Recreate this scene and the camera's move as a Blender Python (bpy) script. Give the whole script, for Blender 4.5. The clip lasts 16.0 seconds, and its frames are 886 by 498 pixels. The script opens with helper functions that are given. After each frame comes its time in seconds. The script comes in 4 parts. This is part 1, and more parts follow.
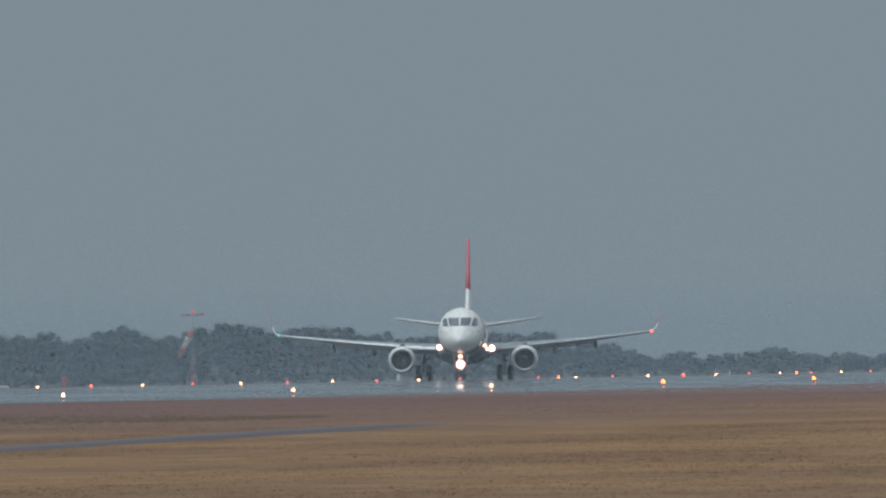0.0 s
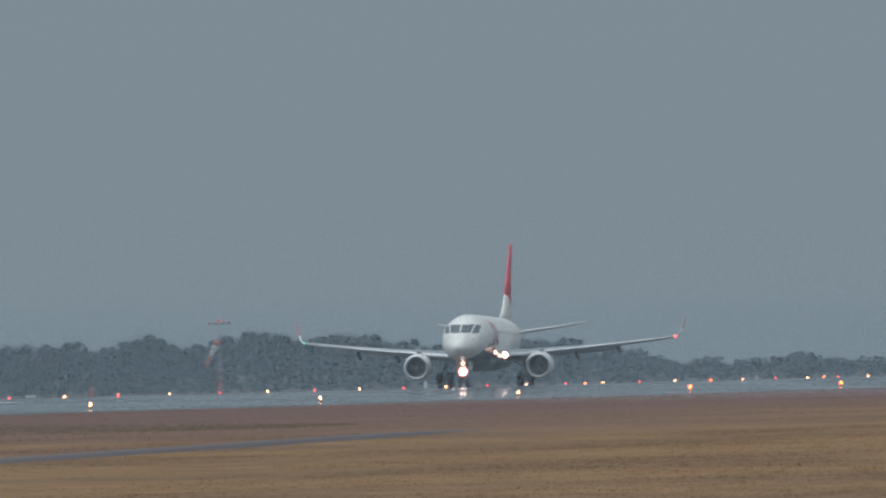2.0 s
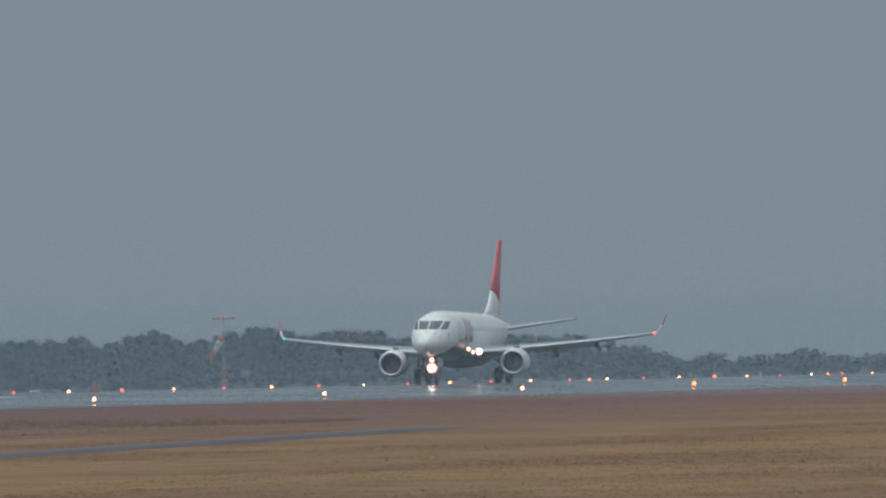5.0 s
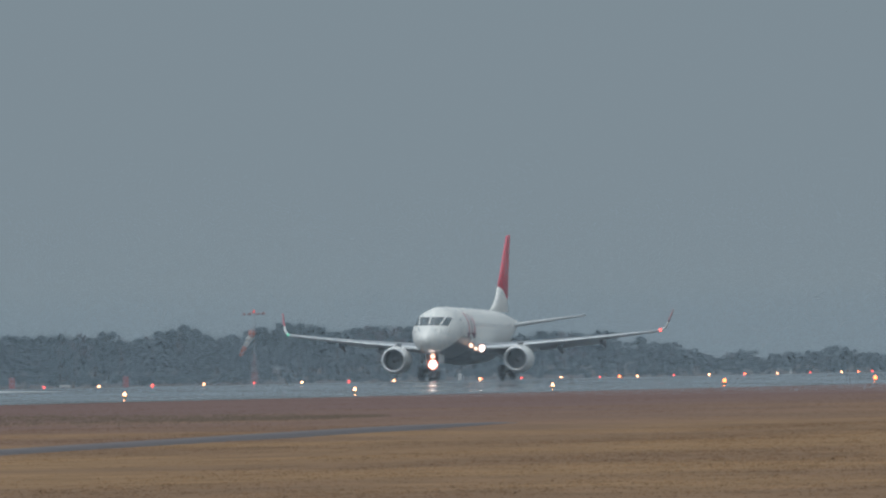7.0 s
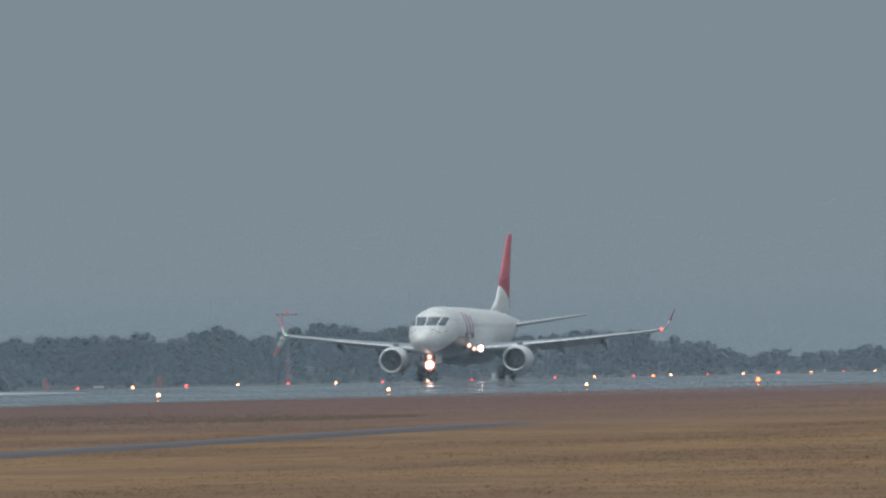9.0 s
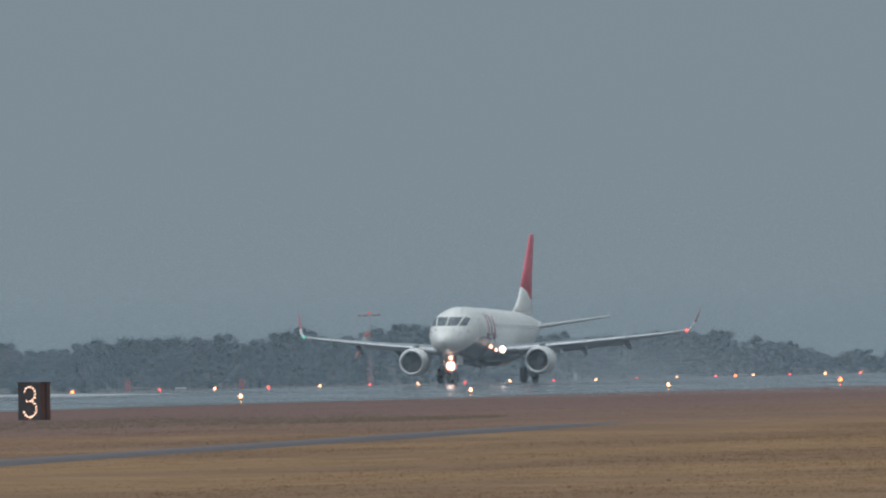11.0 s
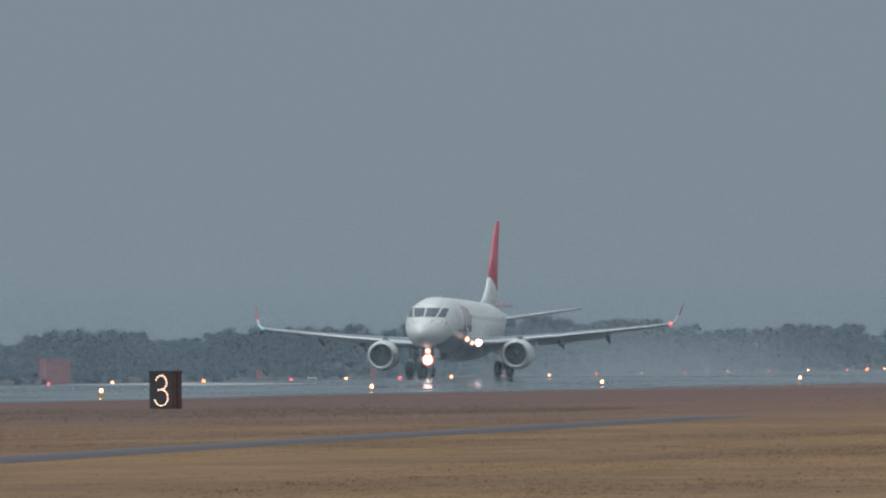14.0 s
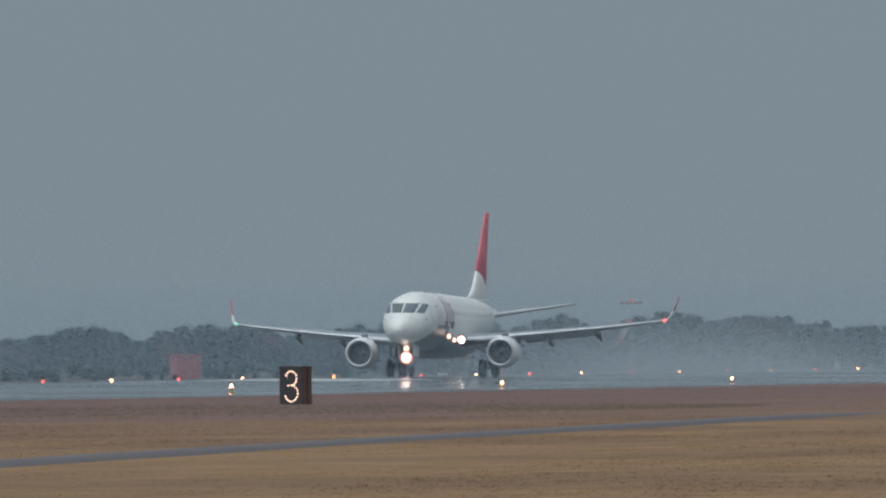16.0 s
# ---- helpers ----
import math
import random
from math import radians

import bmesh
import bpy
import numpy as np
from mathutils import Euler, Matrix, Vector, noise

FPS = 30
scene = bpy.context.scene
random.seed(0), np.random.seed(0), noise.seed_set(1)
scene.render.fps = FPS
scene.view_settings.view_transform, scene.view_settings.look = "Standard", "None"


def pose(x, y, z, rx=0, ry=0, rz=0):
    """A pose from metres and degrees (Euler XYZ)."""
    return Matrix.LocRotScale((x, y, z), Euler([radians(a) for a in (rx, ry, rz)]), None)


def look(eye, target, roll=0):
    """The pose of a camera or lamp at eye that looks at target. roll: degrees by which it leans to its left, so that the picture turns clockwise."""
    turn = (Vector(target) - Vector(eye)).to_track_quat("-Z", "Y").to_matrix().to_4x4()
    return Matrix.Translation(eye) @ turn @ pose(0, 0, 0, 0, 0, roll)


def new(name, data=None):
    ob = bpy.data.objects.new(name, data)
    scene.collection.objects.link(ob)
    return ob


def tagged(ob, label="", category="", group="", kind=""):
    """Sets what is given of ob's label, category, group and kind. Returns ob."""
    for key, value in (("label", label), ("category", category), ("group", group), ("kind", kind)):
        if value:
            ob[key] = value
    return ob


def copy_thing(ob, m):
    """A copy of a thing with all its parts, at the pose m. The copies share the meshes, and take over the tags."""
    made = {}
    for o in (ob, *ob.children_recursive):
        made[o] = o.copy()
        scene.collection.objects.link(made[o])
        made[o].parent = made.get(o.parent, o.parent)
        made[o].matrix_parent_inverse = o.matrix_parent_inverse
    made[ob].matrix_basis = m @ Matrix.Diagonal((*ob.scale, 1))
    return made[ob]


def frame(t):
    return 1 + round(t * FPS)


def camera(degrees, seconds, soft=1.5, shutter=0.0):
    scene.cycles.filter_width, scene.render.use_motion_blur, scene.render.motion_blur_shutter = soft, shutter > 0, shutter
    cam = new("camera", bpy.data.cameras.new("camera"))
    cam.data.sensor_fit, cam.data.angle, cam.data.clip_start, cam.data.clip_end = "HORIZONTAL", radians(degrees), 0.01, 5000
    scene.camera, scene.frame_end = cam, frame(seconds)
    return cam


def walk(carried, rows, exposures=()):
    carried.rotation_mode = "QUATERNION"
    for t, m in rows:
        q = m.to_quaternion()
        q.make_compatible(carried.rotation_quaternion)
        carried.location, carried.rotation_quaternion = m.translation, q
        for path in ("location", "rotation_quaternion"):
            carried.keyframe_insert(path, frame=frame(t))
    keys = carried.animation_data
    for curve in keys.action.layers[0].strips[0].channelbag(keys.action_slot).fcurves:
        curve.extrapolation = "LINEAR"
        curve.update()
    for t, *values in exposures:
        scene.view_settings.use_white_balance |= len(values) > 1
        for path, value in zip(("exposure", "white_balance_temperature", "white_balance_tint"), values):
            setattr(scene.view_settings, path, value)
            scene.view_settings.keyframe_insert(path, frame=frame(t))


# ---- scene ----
from itertools import product

# ---- camera and its walk ----
EYE = (0.0, 0.0, 1.772)
cam = camera(3.501, 16.0, soft=2.3)


def aim(yaw, pitch, roll):
    """A pose at the tripod: yaw to the left of +y, pitch up, roll, in degrees."""
    a, b = radians(yaw), radians(pitch)
    away = Vector((-math.sin(a) * math.cos(b), math.cos(a) * math.cos(b), math.sin(b)))
    return look(EYE, Vector(EYE) + away * 900, roll)


PATH = [
    (0.0, 10.4275, 0.4398, -0.6841), (0.5, 10.4304, 0.4509, -0.7135), (1.0, 10.5205, 0.4491, -0.9596),
    (1.5, 10.5052, 0.461, -1.0687), (2.0, 10.53, 0.4685, -1.0874), (2.5, 10.5013, 0.4715, -1.0535),
    (3.0, 10.3658, 0.4587, -1.1621), (3.5, 10.3448, 0.4656, -1.0569), (4.0, 10.357, 0.443, -0.9001),
    (4.5, 10.5095, 0.4514, -0.9705), (7.0, 10.6697, 0.4393, -0.7141), (7.5, 10.6539, 0.435, -0.8904),
    (8.0, 10.6971, 0.4385, -0.9218), (8.5, 10.7687, 0.4397, -1.0412), (9.0, 10.8012, 0.4405, -0.9065),
    (11.3, 11.1789, 0.4505, -0.9907), (11.5, 11.2184, 0.4503, -0.9575), (12.0, 11.3296, 0.4113, -0.9638),
    (12.5, 11.4517, 0.4275, -0.8585), (13.0, 11.5044, 0.4431, -0.6091), (13.5, 11.5624, 0.4081, -0.7107),
    (14.0, 11.6483, 0.4207, -0.6128), (14.5, 11.7984, 0.3991, -0.6225), (15.0, 11.9492, 0.4213, -0.5117),
    (15.5, 12.0275, 0.4091, -0.445), (16.0, 12.1636, 0.4106, -0.4813)]
walk(cam, [(t, aim(y, p, r)) for t, y, p, r in PATH])

# ---- overcast sky and its soft light ----
world = bpy.data.worlds.new("overcast_sky")
scene.world = world
world.use_nodes = True
wn, wl = world.node_tree.nodes, world.node_tree.links
wn.clear()
w_out = wn.new("ShaderNodeOutputWorld")
w_add = wn.new("ShaderNodeAddShader")
w_sky = wn.new("ShaderNodeTexSky")
w_sky.sky_type, w_sky.sun_disc = "NISHITA", False
w_sky.sun_elevation, w_sky.sun_rotation = radians(50), radians(200)
w_sky.dust_density = 8.0
w_bg1 = wn.new("ShaderNodeBackground")
w_bg1.inputs["Strength"].default_value = 0.004
w_bg2 = wn.new("ShaderNodeBackground")
w_bg2.inputs["Color"].default_value = (0.140, 0.177, 0.203, 1)
w_bg2.inputs["Strength"].default_value = 1.0
wl.new(w_sky.outputs["Color"], w_bg1.inputs["Color"])
wl.new(w_bg1.outputs[0], w_add.inputs[0])
wl.new(w_bg2.outputs[0], w_add.inputs[1])
wl.new(w_add.outputs[0], w_out.inputs["Surface"])

# the bright cloud overhead
sun = new("sun", bpy.data.lights.new("sun", "SUN"))
sun.data.energy, sun.data.angle, sun.data.color = 1.5, radians(110), (0.93, 0.98, 1.0)
sun.matrix_world = look((-30, -60, 110), (0, 0, 0))
scene.view_settings.exposure = 0.55


# ---- materials ----
def mat(name, col, rough=0.6, metal=0.0, col2=None, scale=3.0, detail=6.0, fine=0.12, fine_scale=40.0,
        bump=0.0, bump_scale=30.0, bump_dist=0.02, per_object=0.0, per_tuft=0.0, spec=0.5, stretch=(1, 1, 1), lo=0.35, hi=0.65, thin=0.0, wet=None):
    """Base colour mottled at two scales, with relief and an optional spread from object to object."""
    m = bpy.data.materials.new(name)
    m.use_nodes = True
    n, l = m.node_tree.nodes, m.node_tree.links
    b = n["Principled BSDF"]
    b.inputs["Roughness"].default_value, b.inputs["Metallic"].default_value = rough, metal
    b.inputs["Specular IOR Level"].default_value = spec
    co = n.new("ShaderNodeTexCoord")
    mp = n.new("ShaderNodeMapping")
    mp.inputs["Scale"].default_value = stretch
    l.new(co.outputs["Object"], mp.inputs["Vector"])
    n1 = n.new("ShaderNodeTexNoise")
    n1.inputs["Scale"].default_value, n1.inputs["Detail"].default_value = scale, detail
    l.new(mp.outputs[0], n1.inputs["Vector"])
    rp = n.new("ShaderNodeMapRange")
    rp.inputs["From Min"].default_value, rp.inputs["From Max"].default_value = lo, hi
    l.new(n1.outputs["Fac"], rp.inputs["Value"])
    mx = n.new("ShaderNodeMix")
    mx.data_type = "RGBA"
    mx.inputs["A"].default_value = (*col, 1)
    mx.inputs["B"].default_value = (*(col2 or [c * 0.8 for c in col]), 1)
    l.new(rp.outputs["Result"], mx.inputs["Factor"])
    n2 = n.new("ShaderNodeTexNoise")
    n2.inputs["Scale"].default_value, n2.inputs["Detail"].default_value = fine_scale, 4
    l.new(mp.outputs[0], n2.inputs["Vector"])
    r2 = n.new("ShaderNodeMapRange")
    r2.inputs["From Min"].default_value, r2.inputs["From Max"].default_value = 0.3, 0.7
    r2.inputs["To Min"].default_value, r2.inputs["To Max"].default_value = 1 - fine, 1 + fine
    l.new(n2.outputs["Fac"], r2.inputs["Value"])
    hs = n.new("ShaderNodeHueSaturation")
    l.new(mx.outputs["Result"], hs.inputs["Color"])
    if per_object:
        oi = n.new("ShaderNodeObjectInfo")
        r3 = n.new("ShaderNodeMapRange")
        r3.inputs["To Min"].default_value, r3.inputs["To Max"].default_value = 1 - per_object, 1 + per_object
        l.new(oi.outputs["Random"], r3.inputs["Value"])
        mu = n.new("ShaderNodeMath")
        mu.operation = "MULTIPLY"
        l.new(r2.outputs["Result"], mu.inputs[0])
        l.new(r3.outputs["Result"], mu.inputs[1])
        l.new(mu.outputs[0], hs.inputs["Value"])
    else:
        l.new(r2.outputs["Result"], hs.inputs["Value"])
    if per_tuft:
        ge, r4, m4 = n.new("ShaderNodeNewGeometry"), n.new("ShaderNodeMapRange"), n.new("ShaderNodeMath")
        r4.inputs["To Min"].default_value, r4.inputs["To Max"].default_value = 1 - per_tuft, 1 + per_tuft
        m4.operation = "MULTIPLY"
        l.new(ge.outputs["Random Per Island"], r4.inputs["Value"])
        l.new(r4.outputs["Result"], m4.inputs[0])
        l.new(r2.outputs["Result"], m4.inputs[1])
        l.new(m4.outputs[0], hs.inputs["Value"])
    l.new(hs.outputs["Color"], b.inputs["Base Color"])
    if thin:
        tr, ms = n.new("ShaderNodeBsdfTranslucent"), n.new("ShaderNodeMixShader")
        ms.inputs["Fac"].default_value = thin
        l.new(hs.outputs["Color"], tr.inputs["Color"])
        l.new(b.outputs[0], ms.inputs[1])
        l.new(tr.outputs[0], ms.inputs[2])
        l.new(ms.outputs[0], n["Material Output"].inputs["Surface"])
    if wet:
        nw, rw = n.new("ShaderNodeTexNoise"), n.new("ShaderNodeMapRange")
        nw.inputs["Scale"].default_value, nw.inputs["Detail"].default_value = wet[0], 5
        rw.inputs["From Min"].default_value, rw.inputs["From Max"].default_value = 0.38, 0.62
        rw.inputs["To Min"].default_value, rw.inputs["To Max"].default_value = wet[1], wet[2]
        l.new(mp.outputs[0], nw.inputs["Vector"])
        l.new(nw.outputs["Fac"], rw.inputs["Value"])
        l.new(rw.outputs["Result"], b.inputs["Roughness"])
    if bump:
        n3 = n.new("ShaderNodeTexNoise")
        n3.inputs["Scale"].default_value, n3.inputs["Detail"].default_value = bump_scale, 3
        l.new(mp.outputs[0], n3.inputs["Vector"])
        bp = n.new("ShaderNodeBump")
        bp.inputs["Strength"].default_value, bp.inputs["Distance"].default_value = bump, bump_dist
        l.new(n3.outputs["Fac"], bp.inputs["Height"])
        l.new(bp.outputs["Normal"], b.inputs["Normal"])
    return m


def glow(name, col, strength):
    m = bpy.data.materials.new(name)
    m.use_nodes = True
    b = m.node_tree.nodes["Principled BSDF"]
    b.inputs["Base Color"].default_value = (*col, 1)
    b.inputs["Emission Color"].default_value = (*col, 1)
    b.inputs["Emission Strength"].default_value = strength
    b.inputs["Roughness"].default_value = 0.2
    return m


def turf_zones(material):
    """Redder heath turf in the strip along the runway."""
    gt = material.node_tree
    g_co = gt.nodes.new("ShaderNodeTexCoord")
    g_sep = gt.nodes.new("ShaderNodeSeparateXYZ")
    g_noise = gt.nodes.new("ShaderNodeTexNoise")
    g_noise.inputs["Scale"].default_value, g_noise.inputs["Detail"].default_value = 0.03, 5
    g_sum = gt.nodes.new("ShaderNodeMath")
    g_sum.operation, g_sum.inputs[1].default_value = "MULTIPLY_ADD", 80.0
    g_rng = gt.nodes.new("ShaderNodeMapRange")
    g_rng.inputs["From Min"].default_value, g_rng.inputs["From Max"].default_value = -24.0, -70.0
    g_mix = gt.nodes.new("ShaderNodeMix")
    g_mix.data_type = "RGBA"
    g_mix.inputs["B"].default_value = (0.184, 0.122, 0.112, 1)
    g_hs = next(q for q in gt.nodes if q.type == "HUE_SAT")
    g_base = gt.nodes["Principled BSDF"].inputs["Base Color"]
    gt.links.new(g_co.outputs["Object"], g_sep.inputs[0])
    gt.links.new(g_co.outputs["Object"], g_noise.inputs["Vector"])
    gt.links.new(g_noise.outputs["Fac"], g_sum.inputs[0])
    gt.links.new(g_sep.outputs["X"], g_sum.inputs[2])
    gt.links.new(g_sum.outputs[0], g_rng.inputs["Value"])
    gt.links.new(g_rng.outputs["Result"], g_mix.inputs["Factor"])
    gt.links.new(g_hs.outputs["Color"], g_mix.inputs["A"])
    # turf beyond the runway darkened, the haze over it put into the colour
    f_rng = gt.nodes.new("ShaderNodeMapRange")
    f_rng.inputs["From Min"].default_value, f_rng.inputs["From Max"].default_value = -200.0, -212.0
    f_mix = gt.nodes.new("ShaderNodeMix")
    f_mix.data_type = "RGBA"
    f_mix.inputs["B"].default_value = (0.120, 0.108, 0.104, 1)
    gt.links.new(g_sep.outputs["X"], f_rng.inputs["Value"])
    gt.links.new(f_rng.outputs["Result"], f_mix.inputs["Factor"])
    gt.links.new(g_mix.outputs["Result"], f_mix.inputs["A"])
    gt.links.new(f_mix.outputs["Result"], g_base)


M_WHITE = mat("white_aircraft_paint", (0.88, 0.885, 0.86), 0.42, col2=(0.83, 0.835, 0.81), scale=0.6, fine=0.03)
M_BELLY = mat("dark_belly_grey", (0.18, 0.197, 0.212), 0.35, col2=(0.155, 0.17, 0.185), scale=0.8, fine=0.05)
M_WING = mat("grey_wing_paint", (0.68, 0.70, 0.71), 0.32, col2=(0.60, 0.62, 0.63), scale=0.8, fine=0.05)
M_METAL = mat("bare_aluminium", (0.80, 0.81, 0.83), 0.28, 1.0, col2=(0.70, 0.71, 0.73), scale=2, fine=0.05)
# tail red lightened towards pink, haze included in the colour
M_RED = mat("hazed_tail_red", (0.82, 0.18, 0.23), 0.4, col2=(0.76, 0.16, 0.21), scale=0.7, fine=0.04)
M_WINGLET = mat("pale_rose_winglet_paint", (0.52, 0.36, 0.38), 0.4, col2=(0.48, 0.33, 0.35), scale=1, fine=0.04)
# pane colour lifted for the sky mirrored in the sloping glass
M_GLASS = mat("sky_lifted_cockpit_glass", (0.13, 0.155, 0.17), 0.08, col2=(0.14, 0.165, 0.18), scale=1, fine=0.02, spec=0.8)
# cabin panes and livery colours are paled by the haze along the fuselage
M_PANE = mat("hazed_cabin_pane", (0.54, 0.55, 0.56), 0.15, scale=1, fine=0.02)
M_PURPLE = mat("hazed_plum_livery", (0.19, 0.10, 0.14), 0.4, col2=(0.16, 0.09, 0.12), scale=1, fine=0.04)
M_CRIMSON = mat("hazed_crimson_livery", (0.42, 0.12, 0.17), 0.4, scale=1, fine=0.04)
M_DARKMETAL = mat("dark_engine_metal", (0.16, 0.17, 0.18), 0.5, 0.3, scale=2)
M_STEEL = mat("gear_steel", (0.42, 0.43, 0.45), 0.4, 0.4, scale=4)
M_TYRE = mat("black_rubber", (0.055, 0.056, 0.06), 0.7, scale=6)
M_FAIRING = mat("dull_fairing_paint", (0.20, 0.21, 0.23), 0.5, scale=2)
M_GRASS = mat("dry_winter_turf", (0.278, 0.174, 0.098), 0.9, col2=(0.216, 0.136, 0.085), scale=0.09, detail=8, fine=0.16,
              fine_scale=0.7, spec=0.1, stretch=(1, 0.35, 1), lo=0.42, hi=0.58)
M_TUFT = mat("dry_grass_blades", (0.278, 0.174, 0.098), 0.9, col2=(0.216, 0.136, 0.085), scale=0.09, detail=8, fine=0.16,
             fine_scale=0.7, spec=0.1, stretch=(1, 0.35, 1), thin=0.25, per_tuft=0.26, lo=0.42, hi=0.58)
M_RANK = mat("rank_olive_growth", (0.172, 0.134, 0.104), 0.9, col2=(0.143, 0.114, 0.090), scale=0.3, per_tuft=0.2, fine=0.2, fine_scale=3, spec=0.1, thin=0.25)
turf_zones(M_GRASS)
turf_zones(M_TUFT)
M_ROAD = mat("wet_service_asphalt", (0.135, 0.115, 0.118), 0.6, col2=(0.112, 0.098, 0.102), scale=0.4, fine=0.15, bump=0.15, bump_scale=12)
M_RUNWAY = mat("wet_runway_asphalt", (0.075, 0.078, 0.084), 0.09, col2=(0.05, 0.053, 0.058), scale=0.12, detail=8, fine=0.15,
               fine_scale=6, bump=0.02, bump_scale=5, bump_dist=0.01, stretch=(1, 0.25, 1), wet=(0.10, 0.055, 0.22))
M_PAINT = mat("white_runway_paint", (0.66, 0.67, 0.67), 0.3, col2=(0.5, 0.5, 0.5), scale=1.5, fine=0.1)
# evergreen and scrub leaves carry the belt's haze as blue-grey base colour
M_LEAF = mat("haze_blue_evergreen", (0.057, 0.077, 0.086), 0.85, col2=(0.049, 0.067, 0.075), scale=0.4, fine=0.08, fine_scale=2, per_object=0.14, thin=0.35, spec=0.1)
M_SCRUB = mat("haze_blue_scrub", (0.054, 0.075, 0.085), 0.85, col2=(0.047, 0.066, 0.075), scale=0.15, fine=0.10, fine_scale=2, thin=0.35, spec=0.1)
M_TWIG = mat("bare_reddish_twigs", (0.118, 0.078, 0.085), 0.85, col2=(0.095, 0.069, 0.076), scale=0.4, fine=0.10, fine_scale=2, per_object=0.12, thin=0.4, spec=0.1)
M_BARK = mat("pine_bark", (0.10, 0.08, 0.07), 0.85, scale=4)
M_HOUSING = mat("sign_housing_black", (0.035, 0.035, 0.042), 0.5, scale=3)
M_SIGNSIDE = mat("rust_brown_sign_paint", (0.16, 0.075, 0.06), 0.6, col2=(0.10, 0.055, 0.048), scale=3)
# shelter red paled towards pink, with the distance haze put into it
M_SHELTER = mat("hazed_red_shelter", (0.40, 0.14, 0.15), 0.7, col2=(0.33, 0.13, 0.14), scale=1.2)
M_SHELTER_W = mat("pale_shelter_trim", (0.42, 0.38, 0.38), 0.7, scale=2)
# mast red greyed for the haze that lies over the windsock
M_POLE = mat("hazed_red_mast", (0.34, 0.17, 0.17), 0.6, scale=2)
M_MAST = mat("pale_mast_paint", (0.30, 0.28, 0.29), 0.6, scale=2)
M_SOCK_O = mat("orange_windsock_cloth", (0.50, 0.15, 0.09), 0.85, scale=3)
M_SOCK_W = mat("white_windsock_cloth", (0.55, 0.54, 0.52), 0.85, scale=3)
M_YELLOW = mat("yellow_fixture_paint", (0.45, 0.28, 0.05), 0.6, scale=4)
M_BOARD = mat("white_marker_board_paint", (0.7, 0.7, 0.7), 0.5, scale=3)


def drops(name, col):
    """Pale water drops that pass half of the light on."""
    m = bpy.data.materials.new(name)
    m.use_nodes = True
    n, l = m.node_tree.nodes, m.node_tree.links
    n.clear()
    o, mx = n.new("ShaderNodeOutputMaterial"), n.new("ShaderNodeMixShader")
    d, t = n.new("ShaderNodeBsdfDiffuse"), n.new("ShaderNodeBsdfTranslucent")
    for q in (d, t):
        q.inputs["Color"].default_value = (*col, 1)
    l.new(d.outputs[0], mx.inputs[1])
    l.new(t.outputs[0], mx.inputs[2])
    l.new(mx.outputs[0], o.inputs["Surface"])
    return m


# mist drops carry the haze's blue airlight in their colour
M_MIST = drops("haze_tinted_drops", (0.415, 0.528, 0.618))
M_SPRAY = drops("spray_drops", (0.56, 0.63, 0.68))
G_LAND = glow("landing_lamp_glow", (1.0, 0.84, 0.75), 5.5)
# red ring added round each landing lamp to stand for its glare halo
G_HALO = glow("red_halo_glow", (1.0, 0.25, 0.15), 0.9)
G_TAXI = glow("taxi_lamp_glow", (1.0, 0.72, 0.52), 2.5)
G_WARM = glow("warm_white_lamp_glow", (1.0, 0.42, 0.20), 6.5)
G_AMBER = glow("amber_lamp_glow", (1.0, 0.16, 0.04), 6.0)
G_RED = glow("red_lamp_glow", (1.0, 0.07, 0.06), 2.4)
G_OBST = glow("red_obstruction_glow", (1.0, 0.12, 0.10), 0.18)
G_NAVR = glow("red_nav_glow", (1.0, 0.10, 0.08), 2.2)
G_NAVG = glow("green_nav_glow", (0.2, 0.85, 0.6), 0.35)
G_BULB = glow("sign_bulb_glow", (1.0, 0.66, 0.47), 1.9)


# ---- mesh helpers ----
def mesh_of(name, verts, faces, materials, smooth=True):
    me = bpy.data.meshes.new(name)
    me.from_pydata([tuple(v) for v in verts], [], [tuple(f) for f in faces])
    for m in materials if isinstance(materials, (list, tuple)) else [materials]:
        me.materials.append(m)
    bm = bmesh.new()
    bm.from_mesh(me)
    bmesh.ops.recalc_face_normals(bm, faces=bm.faces)
    bm.to_mesh(me)
    bm.free()
    if smooth:
        me.polygons.foreach_set("use_smooth", [True] * len(me.polygons))
    return me


def bulk_mesh(name, verts, tris, material, normals=None):
    """A large triangle mesh from arrays; normals, one for each vertex, round the shading of leaf masses."""
    verts, tris = np.asarray(verts, np.float32), np.asarray(tris, np.int32)
    if normals is not None:
        a, b, c = (verts[tris[:, k]] for k in range(3))
        wrong = (np.cross(b - a, c - a) * normals[tris[:, 0]]).sum(1) < 0
        tris[wrong] = tris[wrong][:, ::-1]
    me = bpy.data.meshes.new(name)
    me.vertices.add(len(verts))
    me.vertices.foreach_set("co", verts.ravel())
    me.loops.add(tris.size)
    me.loops.foreach_set("vertex_index", tris.ravel())
    me.polygons.add(len(tris))
    me.polygons.foreach_set("loop_start", np.arange(0, tris.size, 3, dtype=np.int32))
    me.update(calc_edges=True)
    me.materials.append(material)
    if normals is not None:
        me.polygons.foreach_set("use_smooth", [True] * len(me.polygons))
        me.normals_split_custom_set_from_vertices(np.asarray(normals, np.float32))
    return me


def put(name, me, parent=None, m=None, label=""):
    ob = new(name, me)
    if parent:
        ob.parent = parent
    if m is not None:
        ob.matrix_basis = m
    return tagged(ob, label)


